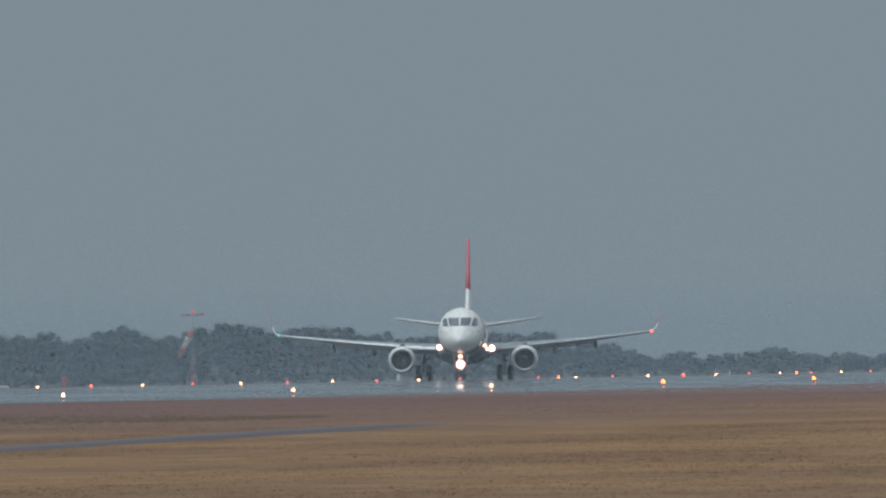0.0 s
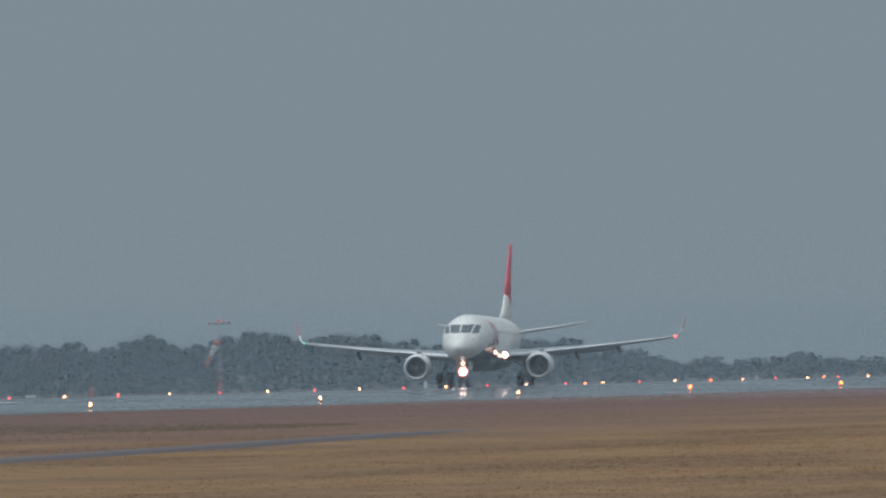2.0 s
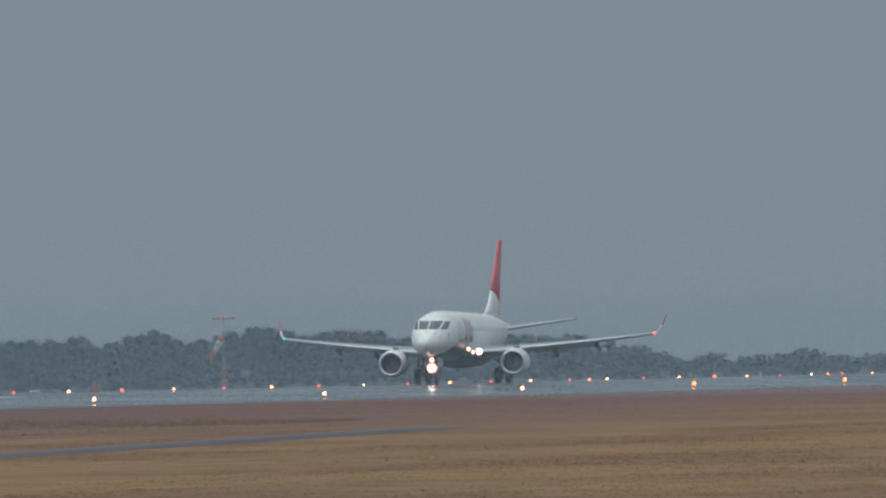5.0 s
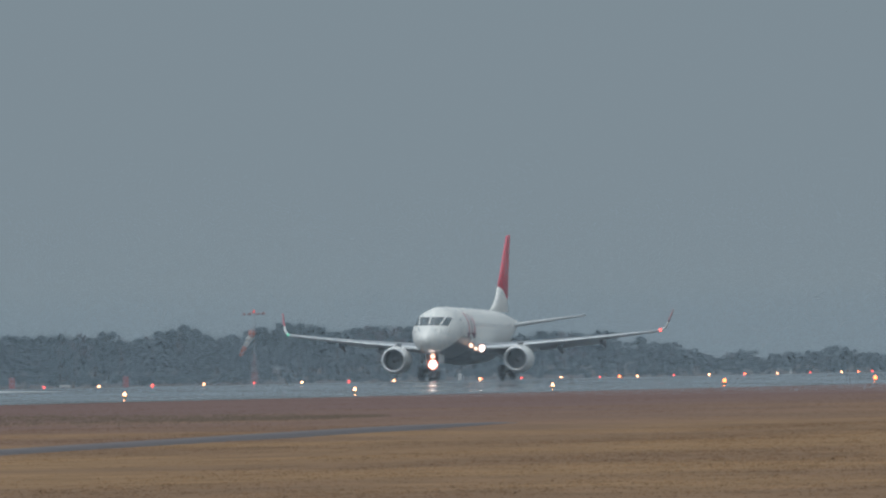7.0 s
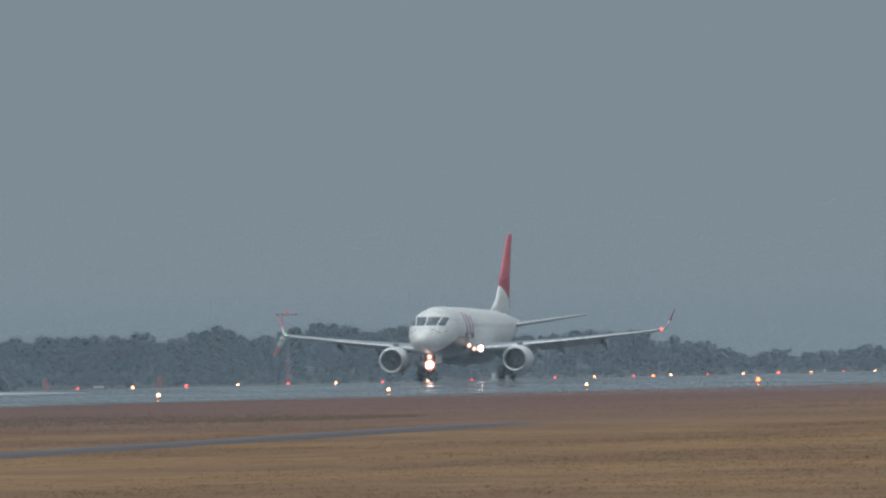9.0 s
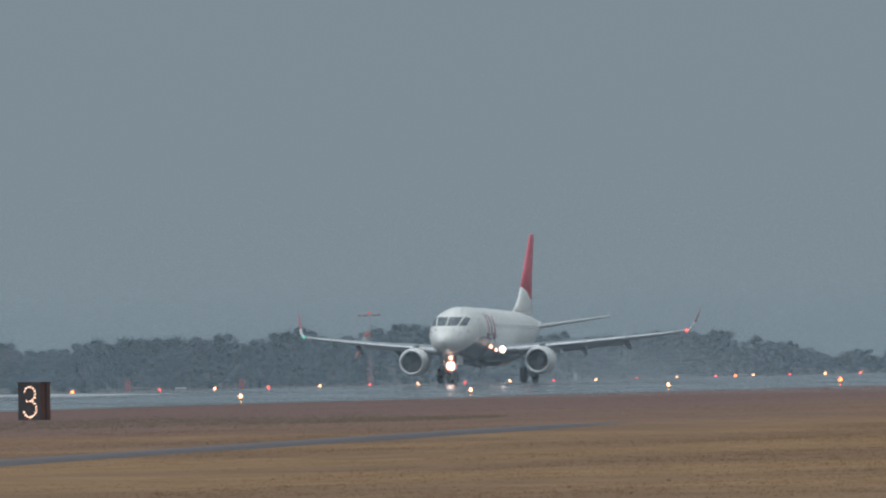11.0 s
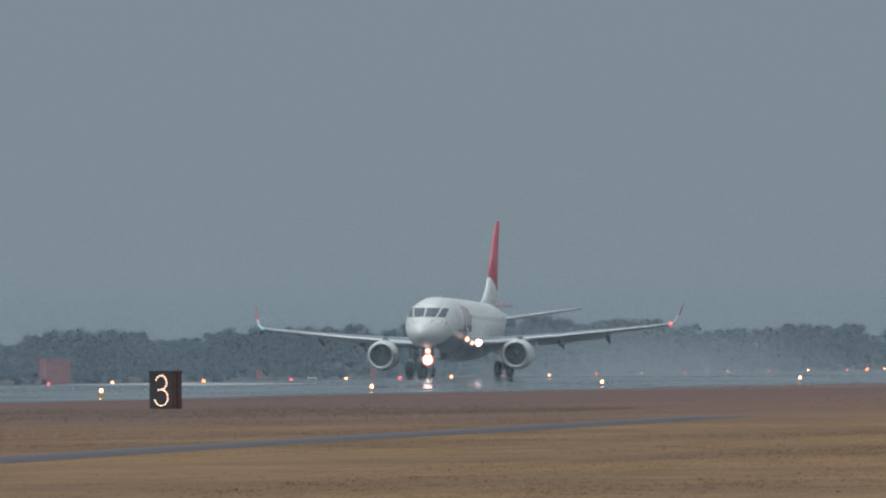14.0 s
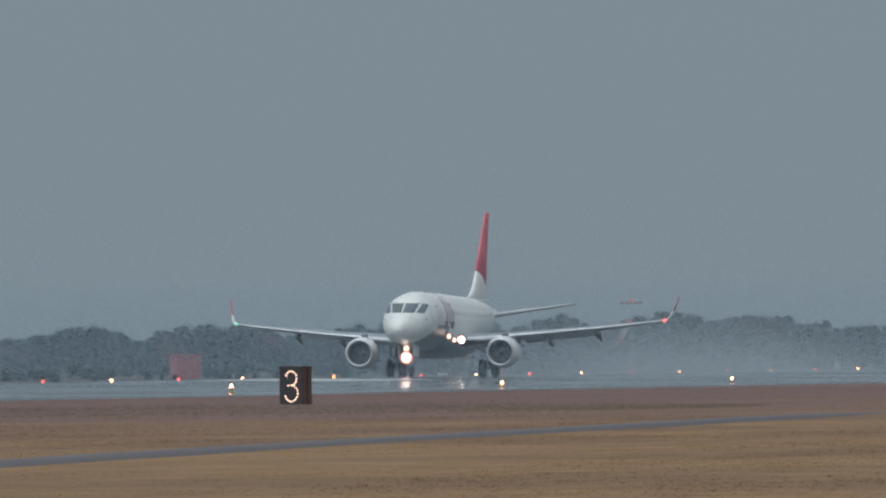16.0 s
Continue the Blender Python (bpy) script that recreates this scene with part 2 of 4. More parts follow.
def loft(rings, cap=True):
    n = len(rings[0])
    verts = [p for r in rings for p in r]
    faces = [(i * n + j, i * n + (j + 1) % n, (i + 1) * n + (j + 1) % n, (i + 1) * n + j)
             for i in range(len(rings) - 1) for j in range(n)]
    if cap:
        faces += [tuple(range(n))[::-1], tuple((len(rings) - 1) * n + j for j in range(n))]
    return verts, faces


def lathe(profile, n=24, axis="y", cap=True):
    """Turns (along, radius) pairs about an axis."""
    rings = []
    for a, r in profile:
        ring = []
        for k in range(n):
            c, s = math.cos(2 * math.pi * k / n), math.sin(2 * math.pi * k / n)
            ring.append({"y": (r * c, a, r * s), "x": (a, r * c, r * s), "z": (r * c, r * s, a)}[axis])
        rings.append(ring)
    return loft(rings, cap)


def tube(points, radius, n=8):
    """A pipe through points; radius is a number or one for each point."""
    rings = []
    for i, p in enumerate(points):
        p = Vector(p)
        d = (Vector(points[min(i + 1, len(points) - 1)]) - Vector(points[max(i - 1, 0)])).normalized()
        u = d.orthogonal().normalized()
        if i and abs(u.dot(last)) < 0.99:
            u = (last - d * last.dot(d)).normalized()
        last = u
        v = d.cross(u)
        r = radius[i] if isinstance(radius, (list, tuple)) else radius
        rings.append([p + u * r * math.cos(2 * math.pi * k / n) + v * r * math.sin(2 * math.pi * k / n) for k in range(n)])
    return loft(rings)


def box(x0, x1, y0, y1, z0, z1, bevel=0.0):
    """A box with chamfered upright edges."""
    b = bevel
    ring = [(x0 + b, y0), (x1 - b, y0), (x1, y0 + b), (x1, y1 - b), (x1 - b, y1), (x0 + b, y1), (x0, y1 - b), (x0, y0 + b)] if b else \
        [(x0, y0), (x1, y0), (x1, y1), (x0, y1)]
    return loft([[(x, y, z) for x, y in ring] for z in (z0, z1)])


def merge(*pieces):
    verts, faces = [], []
    for v, f in pieces:
        k = len(verts)
        verts += list(v)
        faces += [tuple(i + k for i in q) for q in f]
    return verts, faces


# ---- ground, runway, service road ----
NEAR, MID, FAR = -149.5, -173.9, -198.3      # runway edge lights and centre line
CROWN = 0.455                                # height of the centre line
GROUND = -0.10


def swell(x, y):
    """Gentle unevenness of the field."""
    return 0.035 * noise.noise((x * 0.05, y * 0.012, 3.1)) + 0.02 * noise.noise((x * 0.2, y * 0.05, 7.7))


def build_ground():
    xs = np.unique(np.r_[np.array([-5000, -2500, -1200, -700, -450]), np.linspace(-330, -204, 13), -201.5, np.linspace(-146.5, -10, 46),
                         np.array([0, 40, 120, 400, 1200, 2500, 5000])])
    ys = np.unique(np.r_[np.array([-3000, -1000, -300, -60, 0, 60, 110]), np.linspace(150, 900, 126), np.linspace(930, 1900, 34), np.array([2300, 3000, 4000, 5500])])
    verts, faces = [], []
    for y in ys:
        for x in xs:
            flat = -147 < x < -145 or x < -190 or y < 110 or y > 1000 or x > 0
            verts.append((x, y, GROUND + (0 if flat else swell(x, y))))
    w = len(xs)
    for j in range(len(ys) - 1):
        for i in range(w - 1):
            if xs[i] >= -201.6 and xs[i + 1] <= -146.4:
                continue
            faces.append((j * w + i, j * w + i + 1, (j + 1) * w + i + 1, (j + 1) * w + i))
    tagged(put("ground", mesh_of("ground", verts, faces, M_GRASS)), "flat airfield of dry brown winter grass", "ground", kind="structure")


def crown(x):
    return CROWN - 0.012 - (CROWN - 0.0) * min(1.0, abs(x - MID) / 24.4) ** 1.25


def build_runway():
    xs = [-201.5, -200.9, FAR - 1, -194, -188, -182, -177, MID, -170, -165, -159, -153, NEAR + 1, -147.0, -146.5]
    ys = list(range(-3000, 5501, 100))
    z = [GROUND - 0.25, GROUND + 0.04] + [crown(x) for x in xs[2:-2]] + [GROUND + 0.04, GROUND - 0.25]
    verts = [(x, y, h) for y in ys for x, h in zip(xs, z)]
    w = len(xs)
    faces = [(j * w + i, j * w + i + 1, (j + 1) * w + i + 1, (j + 1) * w + i) for j in range(len(ys) - 1) for i in range(w - 1)]
    rw = tagged(put("runway", mesh_of("runway", verts, faces, M_RUNWAY)), "wet crowned asphalt runway reflecting the grey sky", "runway", kind="structure")
    # painted centre line dashes and a touchdown bar
    for k in range(24):
        y0 = 690 + 50 * k
        v = [(MID + 0.8 + sx * 0.4, y, crown(MID + 0.8) + 0.012) for y in (y0, y0 + 30) for sx in (-1, 1)]
        put("centreline_dash", mesh_of("centreline_dash", v, [(0, 1, 3, 2)], M_PAINT, False), rw)
    v = [(x, y, crown(x) + 0.015) for y in (738, 766) for x in (-173.2, -165.0)]
    put("aiming_block", mesh_of("aiming_block", v, [(0, 1, 3, 2)], M_PAINT, False), rw, label="white painted aiming block")


def build_road():
    """The narrow perimeter road across the grass."""
    rows = []
    for k in range(28):
        y = 140 + 10.5 * k
        x = -64.4 - 0.098 * (y - 292) + 0.0002 * min(0, y - 292) ** 2
        z = GROUND + 0.055 - 0.06 * max(0, (y - 385) / 38) ** 2
        rows.append([(x - 2.05, y, GROUND - 0.1), (x - 1.9, y, z), (x - 1.05, y, z + 0.02), (x - 0.25, y, z), (x - 0.1, y, GROUND - 0.1)])
    v, f = loft([r for r in rows], cap=False)
    f = [q for q in f if not (q[0] % 5 == 4 or q[1] % 5 == 0)]
    tagged(put("service_road", mesh_of("service_road", v, f, M_ROAD)), "narrow wet grey asphalt service road through grass", "road", kind="structure")


def lying_normals(v):
    """Soft upward shading for a mat of blades, a little to the south."""
    n = np.tile(np.array([0.0, -0.45, 0.9]), (len(v), 1))
    return n + np.random.default_rng(3).normal(0, 0.08, n.shape)


def build_grass():
    """Short dry tufts over the stretch of field before the runway."""
    rng = np.random.default_rng(5)
    n = 110000
    r = np.sqrt(rng.uniform(165 ** 2, 730 ** 2, n))
    r = np.where(rng.random(n) < 0.45, rng.uniform(165, 420, n), r)
    az = np.radians(rng.uniform(8.2, 14.4, n))
    x, y = -r * np.sin(az), r * np.cos(az)
    road_x = -64.4 - 0.098 * (y - 292) + 0.0002 * np.minimum(0, y - 292) ** 2
    keep = (x > -146.2) & ((x > road_x - 0.05 - 0.5 * rng.random(n) ** 3) | (x < road_x - 2.1 + 0.5 * rng.random(n) ** 3) | (y > 420))
    beside = (x > road_x) & (x < road_x + 9) & (y < 420)
    x, y, beside = x[keep], y[keep], beside[keep]
    n = len(x)
    patch = np.array([noise.noise((a * 0.12, b * 0.03, 1.0)) for a, b in zip(x, y)])
    tall = rng.uniform(0.009, 0.028, n) * (1 + 0.5 * patch) * np.where(beside, 0.75, 1.0)
    z = np.array([GROUND + swell(a, b) for a, b in zip(x, y)]) - 0.01
    blades, tris = [], []
    for k in range(3):
        a = rng.uniform(0, np.pi, n)
        w = rng.uniform(0.02, 0.06, n)
        lean = rng.normal(0, 0.03, (n, 2))
        dx, dy = np.cos(a) * w, np.sin(a) * w
        ox, oy = rng.normal(0, 0.05, n), rng.normal(0, 0.05, n)
        blades.append(np.stack([np.stack([x + ox - dx, y + oy - dy, z], 1), np.stack([x + ox + dx, y + oy + dy, z], 1),
                                np.stack([x + ox + lean[:, 0], y + oy + 0.07 + lean[:, 1], z + tall * rng.uniform(0.7, 1.2, n)], 1)], 1))
    v = np.concatenate(blades).reshape(-1, 3)
    me = bulk_mesh("grass", v, np.arange(len(v)).reshape(-1, 3), M_TUFT, lying_normals(v))
    tagged(put("grass", me), "short dry tan and brown winter grass tufts", "grass", kind="stuff")


def build_ditch():
    """Rank olive growth along a shallow drain across the field."""
    rng = np.random.default_rng(9)
    n = 7000
    az = rng.uniform(10.9, 14.3, n)
    r = 492 + 6 * np.sin(az * 3.1) + 10 * np.sin(az * 7.3) * 0.3 + rng.normal(0, 1, n) * np.interp(az, (10.9, 11.3, 12.0, 14.3), (4, 14, 24, 20))
    x, y = -r * np.sin(np.radians(az)), r * np.cos(np.radians(az))
    clear = (np.abs(x + 118.3) > 1.4) | (np.abs(y - 522) > 9)
    x, y = x[clear], y[clear]
    n = len(x)
    h = rng.uniform(0.025, 0.07, n)
    z = np.full(n, GROUND - 0.02)
    blades = []
    for k in range(3):
        a, w = rng.uniform(0, np.pi, n), rng.uniform(0.02, 0.05, n)
        ox, oy = rng.normal(0, 0.08, n), rng.normal(0, 0.08, n)
        blades.append(np.stack([np.stack([x + ox - np.cos(a) * w, y + oy - np.sin(a) * w, z], 1), np.stack([x + ox + np.cos(a) * w, y + oy + np.sin(a) * w, z], 1),
                                np.stack([x + ox + rng.normal(0, 0.03, n), y + oy + 0.14, z + h], 1)], 1))
    v = np.concatenate(blades).reshape(-1, 3)
    tagged(put("ditch_growth", bulk_mesh("ditch_growth", v, np.arange(len(v)).reshape(-1, 3), M_RANK, lying_normals(v))), "rank dark olive growth along a shallow drain", "grass", kind="stuff")


# ---- airfield lights ----
def dome(r, h, n=10):
    return lathe([(0, r), (h * 0.4, r), (h * 0.75, r * 0.8), (h, r * 0.35)], n, "z")


def edge_light(material, label, r=0.075):
    base = bpy.data.objects.new("runway_edge_light", None)
    scene.collection.objects.link(base)
    base.empty_display_size = 0.2
    put("stem", mesh_of("stem", *merge(lathe([(-0.1, 0.12), (0.02, 0.12), (0.03, 0.04), (0.17, 0.04), (0.18, 0.10), (0.21, 0.10)], 10, "z")), M_YELLOW), base)
    put("lens", mesh_of("lens", *dome(r, r * 2.1), material), base, pose(0, 0, 0.21), "glowing lamp dome")
    return tagged(base, label, "runway light", group="runway edge lights")


def centre_light(material, label):
    base = bpy.data.objects.new("centreline_light", None)
    scene.collection.objects.link(base)
    put("ring", mesh_of("ring", *lathe([(-0.02, 0.16), (0.012, 0.16), (0.02, 0.12)], 12, "z"), M_STEEL), base)
    put("lens", mesh_of("lens", *dome(0.072, 0.11), material), base, pose(0, 0, 0.01), "glowing inset lamp")
    return tagged(base, label, "runway light", group="runway centreline lights")


def build_lights():
    rows = []
    for k in range(-2, 9):
        rows.append((NEAR, 707.3 + 60 * k, k < 3))
    for k in range(-5, 9):
        if k != -2:
            rows.append((FAR, 1127.2 + 60 * k, k < -4))
    first = {}
    for x, y, warm in rows:
        z = crown(x) - 0.01 + (0.07 if x == NEAR and y < 660 else 0.0)
        if warm not in first:
            first[warm] = edge_light(G_WARM if warm else G_AMBER, "warm white runway edge light on short yellow stem" if warm else "amber runway edge light on short yellow stem", 0.08 if warm else 0.108)
            first[warm].matrix_basis = pose(x, y, z)
        else:
            copy_thing(first[warm], pose(x, y, z))
    for k in range(-4, 14):
        for red, y in ((True, 800.7 + 30 * k), (False, 845.6 + 30 * k)):
            if not red and k == -2:
                continue
            key = "r" if red else "w"
            if key not in first:
                first[key] = centre_light(G_RED if red else G_WARM, "red inset runway centreline light, lit" if red else "white inset runway centreline light, lit")
                first[key].matrix_basis = pose(MID, y, crown(MID) + 0.01)
            else:
                copy_thing(first[key], pose(MID, y, crown(MID) + 0.01))


# ---- distance sign with the lit figure 3 ----
def build_sign():
    W, D, H = 0.93, 0.90, 1.43
    sign = bpy.data.objects.new("distance_sign", None)
    scene.collection.objects.link(sign)
    sign.matrix_basis = pose(-118.21, 521.6, GROUND - 0.045, 0, 0, -10)
    put("housing", mesh_of("housing", *box(-W / 2, W / 2, 0.02, D, 0.06, H, 0.02), M_SIGNSIDE, False), sign, label="rust brown sheet metal box")
    put("face_panel", mesh_of("face_panel", *box(-W / 2 + 0.01, W / 2 - 0.01, 0, 0.03, 0.08, H - 0.02), M_HOUSING, False), sign, label="black face panel")
    put("roof_cap", mesh_of("roof_cap", *box(-W / 2 - 0.02, W / 2 + 0.02, -0.03, D + 0.02, H, H + 0.035, 0.02), M_HOUSING, False), sign)
    for x, y in product((-W / 2 + 0.06, W / 2 - 0.06), (0.08, D - 0.08)):
        put("foot", mesh_of("foot", *box(x - 0.03, x + 0.03, y - 0.03, y + 0.03, -0.05, 0.06), M_STEEL, False), sign)
    put("side_batten", mesh_of("side_batten", *box(W / 2, W / 2 + 0.025, D * 0.45, D * 0.55, 0.08, H - 0.02), M_HOUSING, False), sign)
    # the figure: two arcs of bulbs
    pts = []
    for cz, a0, a1, r in ((1.03, 158, -85, 0.225), (0.47, 85, -158, 0.262)):
        steps = 10 if r < 0.24 else 12
        for k in range(steps):
            a = radians(a0 + (a1 - a0) * k / (steps - 1))
            pts.append((0.02 + r * 0.98 * math.cos(a), cz + r * 1.15 * math.sin(a)))
    pts.append((-0.09, 0.755))
    bulb = mesh_of("bulb", *lathe([(0.01, 0.026), (-0.03, 0.026), (-0.05, 0.015)], 10), G_BULB)
    for x, z in pts:
        put("bulb", bulb, sign, pose(x, 0, z))
    tagged(sign, "black and rust distance sign with lit bulbs forming 3", "airfield sign")


# ---- windsock, shelter, boards ----
def build_far_things():
    z = GROUND
    ws = bpy.data.objects.new("windsock", None)
    scene.collection.objects.link(ws)
    Z = 1290
    a = radians(11.42)
    ws.matrix_basis = pose(-Z * math.sin(a), Z * math.cos(a), z, 0, 0, 11)
    put("mast", mesh_of("mast", *merge(tube([(0, 0, -0.1), (0, 0, 6.3)], [0.055, 0.035])), M_MAST), ws, label="slim pale grey mast")
    put("base_cabinet", mesh_of("base_cabinet", *box(-0.25, 0.25, -0.2, 0.2, 0, 0.9, 0.03), M_POLE, False), ws)
    put("lamp_arm", mesh_of("lamp_arm", *merge(tube([(-0.85, 0, 6.12), (0.85, 0, 6.16)], 0.03), tube([(0, -0.6, 6.15), (0, 0.6, 6.15)], 0.04)), M_POLE), ws, label="red crossed lamp arm")
    for x, zz in ((-0.85, 6.15), (-0.4, 6.17), (0.85, 6.2), (0.42, 6.18)):
        put("lamp_hood", mesh_of("lamp_hood", *lathe([(-0.05, 0.17), (0.05, 0.16), (0.12, 0.06)], 10, "z"), M_POLE), ws, pose(x, 0, zz))
    put("top_lamp", mesh_of("top_lamp", *dome(0.12, 0.26), G_OBST), ws, pose(0, 0, 6.28), "dim red lit obstruction lamp")
    # splayed red lattice foot
    feet = [(0.42 * math.cos(q), 0.42 * math.sin(q)) for q in (0.5, 2.6, 4.7)]
    for x, y in feet:
        put("foot_leg", mesh_of("foot_leg", *tube([(x, y, -0.1), (x * 0.2, y * 0.2, 2.6)], 0.03, 6), M_POLE), ws)
    for (xa, ya), (xb, yb) in zip(feet, feet[1:] + feet[:1]):
        for lo, hi in ((0.1, 0.8), (0.8, 1.5)):
            ka, kb = 1 - 0.8 * lo / 2.6, 1 - 0.8 * hi / 2.6
            put("foot_brace", mesh_of("foot_brace", *tube([(xa * ka, ya * ka, lo), (xb * kb, yb * kb, hi)], 0.02, 5), M_POLE), ws)
    put("swivel_frame", mesh_of("swivel_frame", *tube([(0, 0, 4.8), (-0.30, 0, 4.85), (-0.35, 0, 4.4)], 0.04), M_POLE), ws)
    # hanging cloth tube in bands
    p0, p1 = Vector((-0.15, 0, 4.65)), Vector((-1.3, 0, 2.4))
    for k in range(5):
        s, e = k / 5, (k + 1) / 5
        pts = [p0.lerp(p1, s), p0.lerp(p1, (s + e) / 2) + Vector((0.05, 0, 0)), p0.lerp(p1, e)]
        r = [0.33 - 0.2 * s, 0.33 - 0.2 * (s + e) / 2 + 0.02, 0.33 - 0.2 * e]
        put("sock_band", mesh_of("sock_band", *tube(pts, r, 12), M_SOCK_W if k in (1, 2) else M_SOCK_O), ws)
    tagged(ws, "limp orange and white windsock on a red mast", "windsock")

    sh = bpy.data.objects.new("equipment_shelter", None)
    scene.collection.objects.link(sh)
    Z, a = 1135, radians(13.172)
    sh.matrix_basis = pose(-Z * math.sin(a), Z * math.cos(a), z, 0, 0, 32)
    put("body", mesh_of("body", *box(-1.0, 1.0, 0, 1.9, -0.1, 1.85, 0.03), M_SHELTER, False), sh, label="haze-paled red panel walls")
    put("roof", mesh_of("roof", *box(-1.08, 1.08, -0.08, 1.98, 1.85, 1.95, 0.03), M_SHELTER, False), sh)
    put("door", mesh_of("door", *box(-0.35, 0.4, -0.03, 0.0, 0.05, 1.7), M_SHELTER, False), sh)
    put("corner_trim", mesh_of("corner_trim", *box(0.97, 1.03, 1.86, 1.93, -0.05, 1.85), M_SHELTER_W, False), sh, label="pale corner trim")
    tagged(sh, "small haze-paled red equipment shelter in the grass", "shelter")

    def far_box(name, az, Z, w, d, h, m, label, cat, lift=0.0):
        a = radians(az)
        t = bpy.data.objects.new(name, None)
        scene.collection.objects.link(t)
        t.matrix_basis = pose(-Z * math.sin(a), Z * math.cos(a), z, 0, 0, az)
        if lift:
            for x in (-w * 0.4, w * 0.4):
                put("leg", mesh_of("leg", *box(x - 0.03, x + 0.03, 0, 0.06, -0.1, lift), M_STEEL, False), t)
        put("panel", mesh_of("panel", *box(-w / 2, w / 2, 0, d, lift - (0 if lift else 0.1), lift + h, 0.01), m, False), t)
        tagged(t, label, cat)

    far_box("marker_board", 12.17, 1120, 0.85, 0.1, 0.16, M_BOARD, "low white marker board on two short legs", "marker board", 0.16)
    far_box("marker_post", 9.30, 1180, 0.14, 0.14, 0.75, M_BOARD, "short white marker post in the grass", "post")
    far_box("marker_post", 10.61, 1230, 0.3, 0.2, 0.75, M_BOARD, "short pale marker post beside the runway", "post")
    far_box("cable_box", 12.43 - 0.05, 1160, 0.5, 0.3, 0.9, M_SHELTER, "small haze-paled red cable box in grass", "cable box")
    far_box("cable_box", 11.93, 1160, 0.45, 0.3, 0.9, M_SHELTER, "small haze-paled red cable box in grass", "cable box")


# ---- trees ----
SKYLINE = [(8.2, 3.2), (8.64, 3.3), (8.72, 1.4), (8.82, 2.3), (8.98, 2.35), (9.11, 3.15), (9.22, 2.4), (9.37, 2.2), (9.5, 2.6), (9.62, 2.0),
           (9.7, 3.0), (9.78, 3.7), (9.89, 4.1), (10.06, 4.75), (10.17, 4.9), (10.57, 4.6), (10.73, 4.75), (10.86, 5.45), (11.02, 5.5),
           (11.18, 5.3), (11.27, 6.0), (11.41, 5.15), (11.64, 4.7), (11.72, 5.6), (11.83, 4.4), (11.91, 3.9), (12.01, 4.9), (12.16, 4.8),
           (12.48, 4.4), (12.73, 3.6), (12.85, 4.2), (13.15, 4.6), (13.27, 3.9), (13.4, 2.95), (13.5, 4.25), (13.6, 4.5), (13.7, 3.9),
           (13.87, 3.2), (14.4, 3.6)]
BELT = 330.0


def skyline(az):
    h = float(np.interp(az, [a for a, _ in SKYLINE], [b for _, b in SKYLINE]))
    return 1.77 + (h - 1.77) * BELT / 285


def unit(v):
    return v / np.maximum(np.linalg.norm(v, axis=-1, keepdims=True), 1e-9)


def lobe_form():
    """A sphere of 20 triangles, as arrays."""
    bm = bmesh.new()
    bmesh.ops.create_icosphere(bm, subdivisions=1, radius=1.0)
    v = np.array([tuple(q.co) for q in bm.verts])
    f = np.array([[q.index for q in p.verts] for p in bm.faces])
    bm.free()
    return v, f


LOBE_V, LOBE_F = lobe_form()


def leaf_mass(name, centres, sizes, leaf, leaves, rng, material, flat=0.8, core=0.66):
    """Uneven boughs with a rough coat of small leaves; each bough is shaded as one soft mass."""
    vs, fs, ns, at = [], [], [], 0
    for c, r in zip(centres, sizes):
        bumps = 1 + 0.24 * np.array([noise.noise(tuple(q * 1.7 + c * 3.1)) for q in LOBE_V])
        vs.append(c + LOBE_V * (bumps * r * core)[:, None] * np.array([1, 1, flat]))
        fs.append(LOBE_F + at)
        ns.append(LOBE_V)
        at += len(LOBE_V)
    pick = rng.choice(len(centres), leaves, p=np.asarray(sizes) ** 2 / np.sum(np.asarray(sizes) ** 2))
    d = unit(rng.normal(0, 1, (leaves, 3)))
    reach = core * 0.85 + np.abs(rng.normal(0, 0.34, leaves))
    p = np.asarray(centres)[pick] + d * (np.asarray(sizes)[pick] * reach)[:, None] * np.array([1, 1, flat])
    s = rng.uniform(0.6, 1.4, leaves)[:, None] * leaf
    out = unit(d * 0.55 + np.array([0.1, -0.55, 0.5]) + rng.normal(0, 0.22, (leaves, 3)))
    a = unit(np.cross(out, rng.normal(0, 1, (leaves, 3))))
    b = np.cross(out, a)
    vs.append(np.stack([p - a * s, p + a * s, p + b * s * 1.6], 1).reshape(-1, 3))
    fs.append(np.arange(3 * leaves).reshape(-1, 3) + at)
    ns.append(np.repeat(unit(d + rng.normal(0, 0.12, (leaves, 3))), 3, 0))
    n = unit(np.concatenate(ns) * 0.55 + np.array([0.1, -0.55, 0.5]))
    return bulk_mesh(name, np.concatenate(vs), np.concatenate(fs), material, n)


def crown_mesh(name, seed, spread, lumps, leaves, low=0.25, material=None, core=0.66):
    """Leafy boughs round limb ends, for a tree one metre high."""
    rng = np.random.default_rng(seed)
    c = unit(rng.normal(0, 1, (lumps, 3)))
    rad = rng.uniform(0.25, 1.0, lumps) ** 0.6
    c = c * rad[:, None] * np.array([spread, spread, (1 - low) / 2 * 0.84]) + np.array([0, 0, low + (1 - low) / 2])
    size = rng.uniform(0.08, 0.17, lumps)
    size *= 0.95 / max((c[:, 2] + size * 0.8).max(), 0.95)
    return leaf_mass(name, c, size, 0.012, leaves, rng, material or M_LEAF, core=core), c


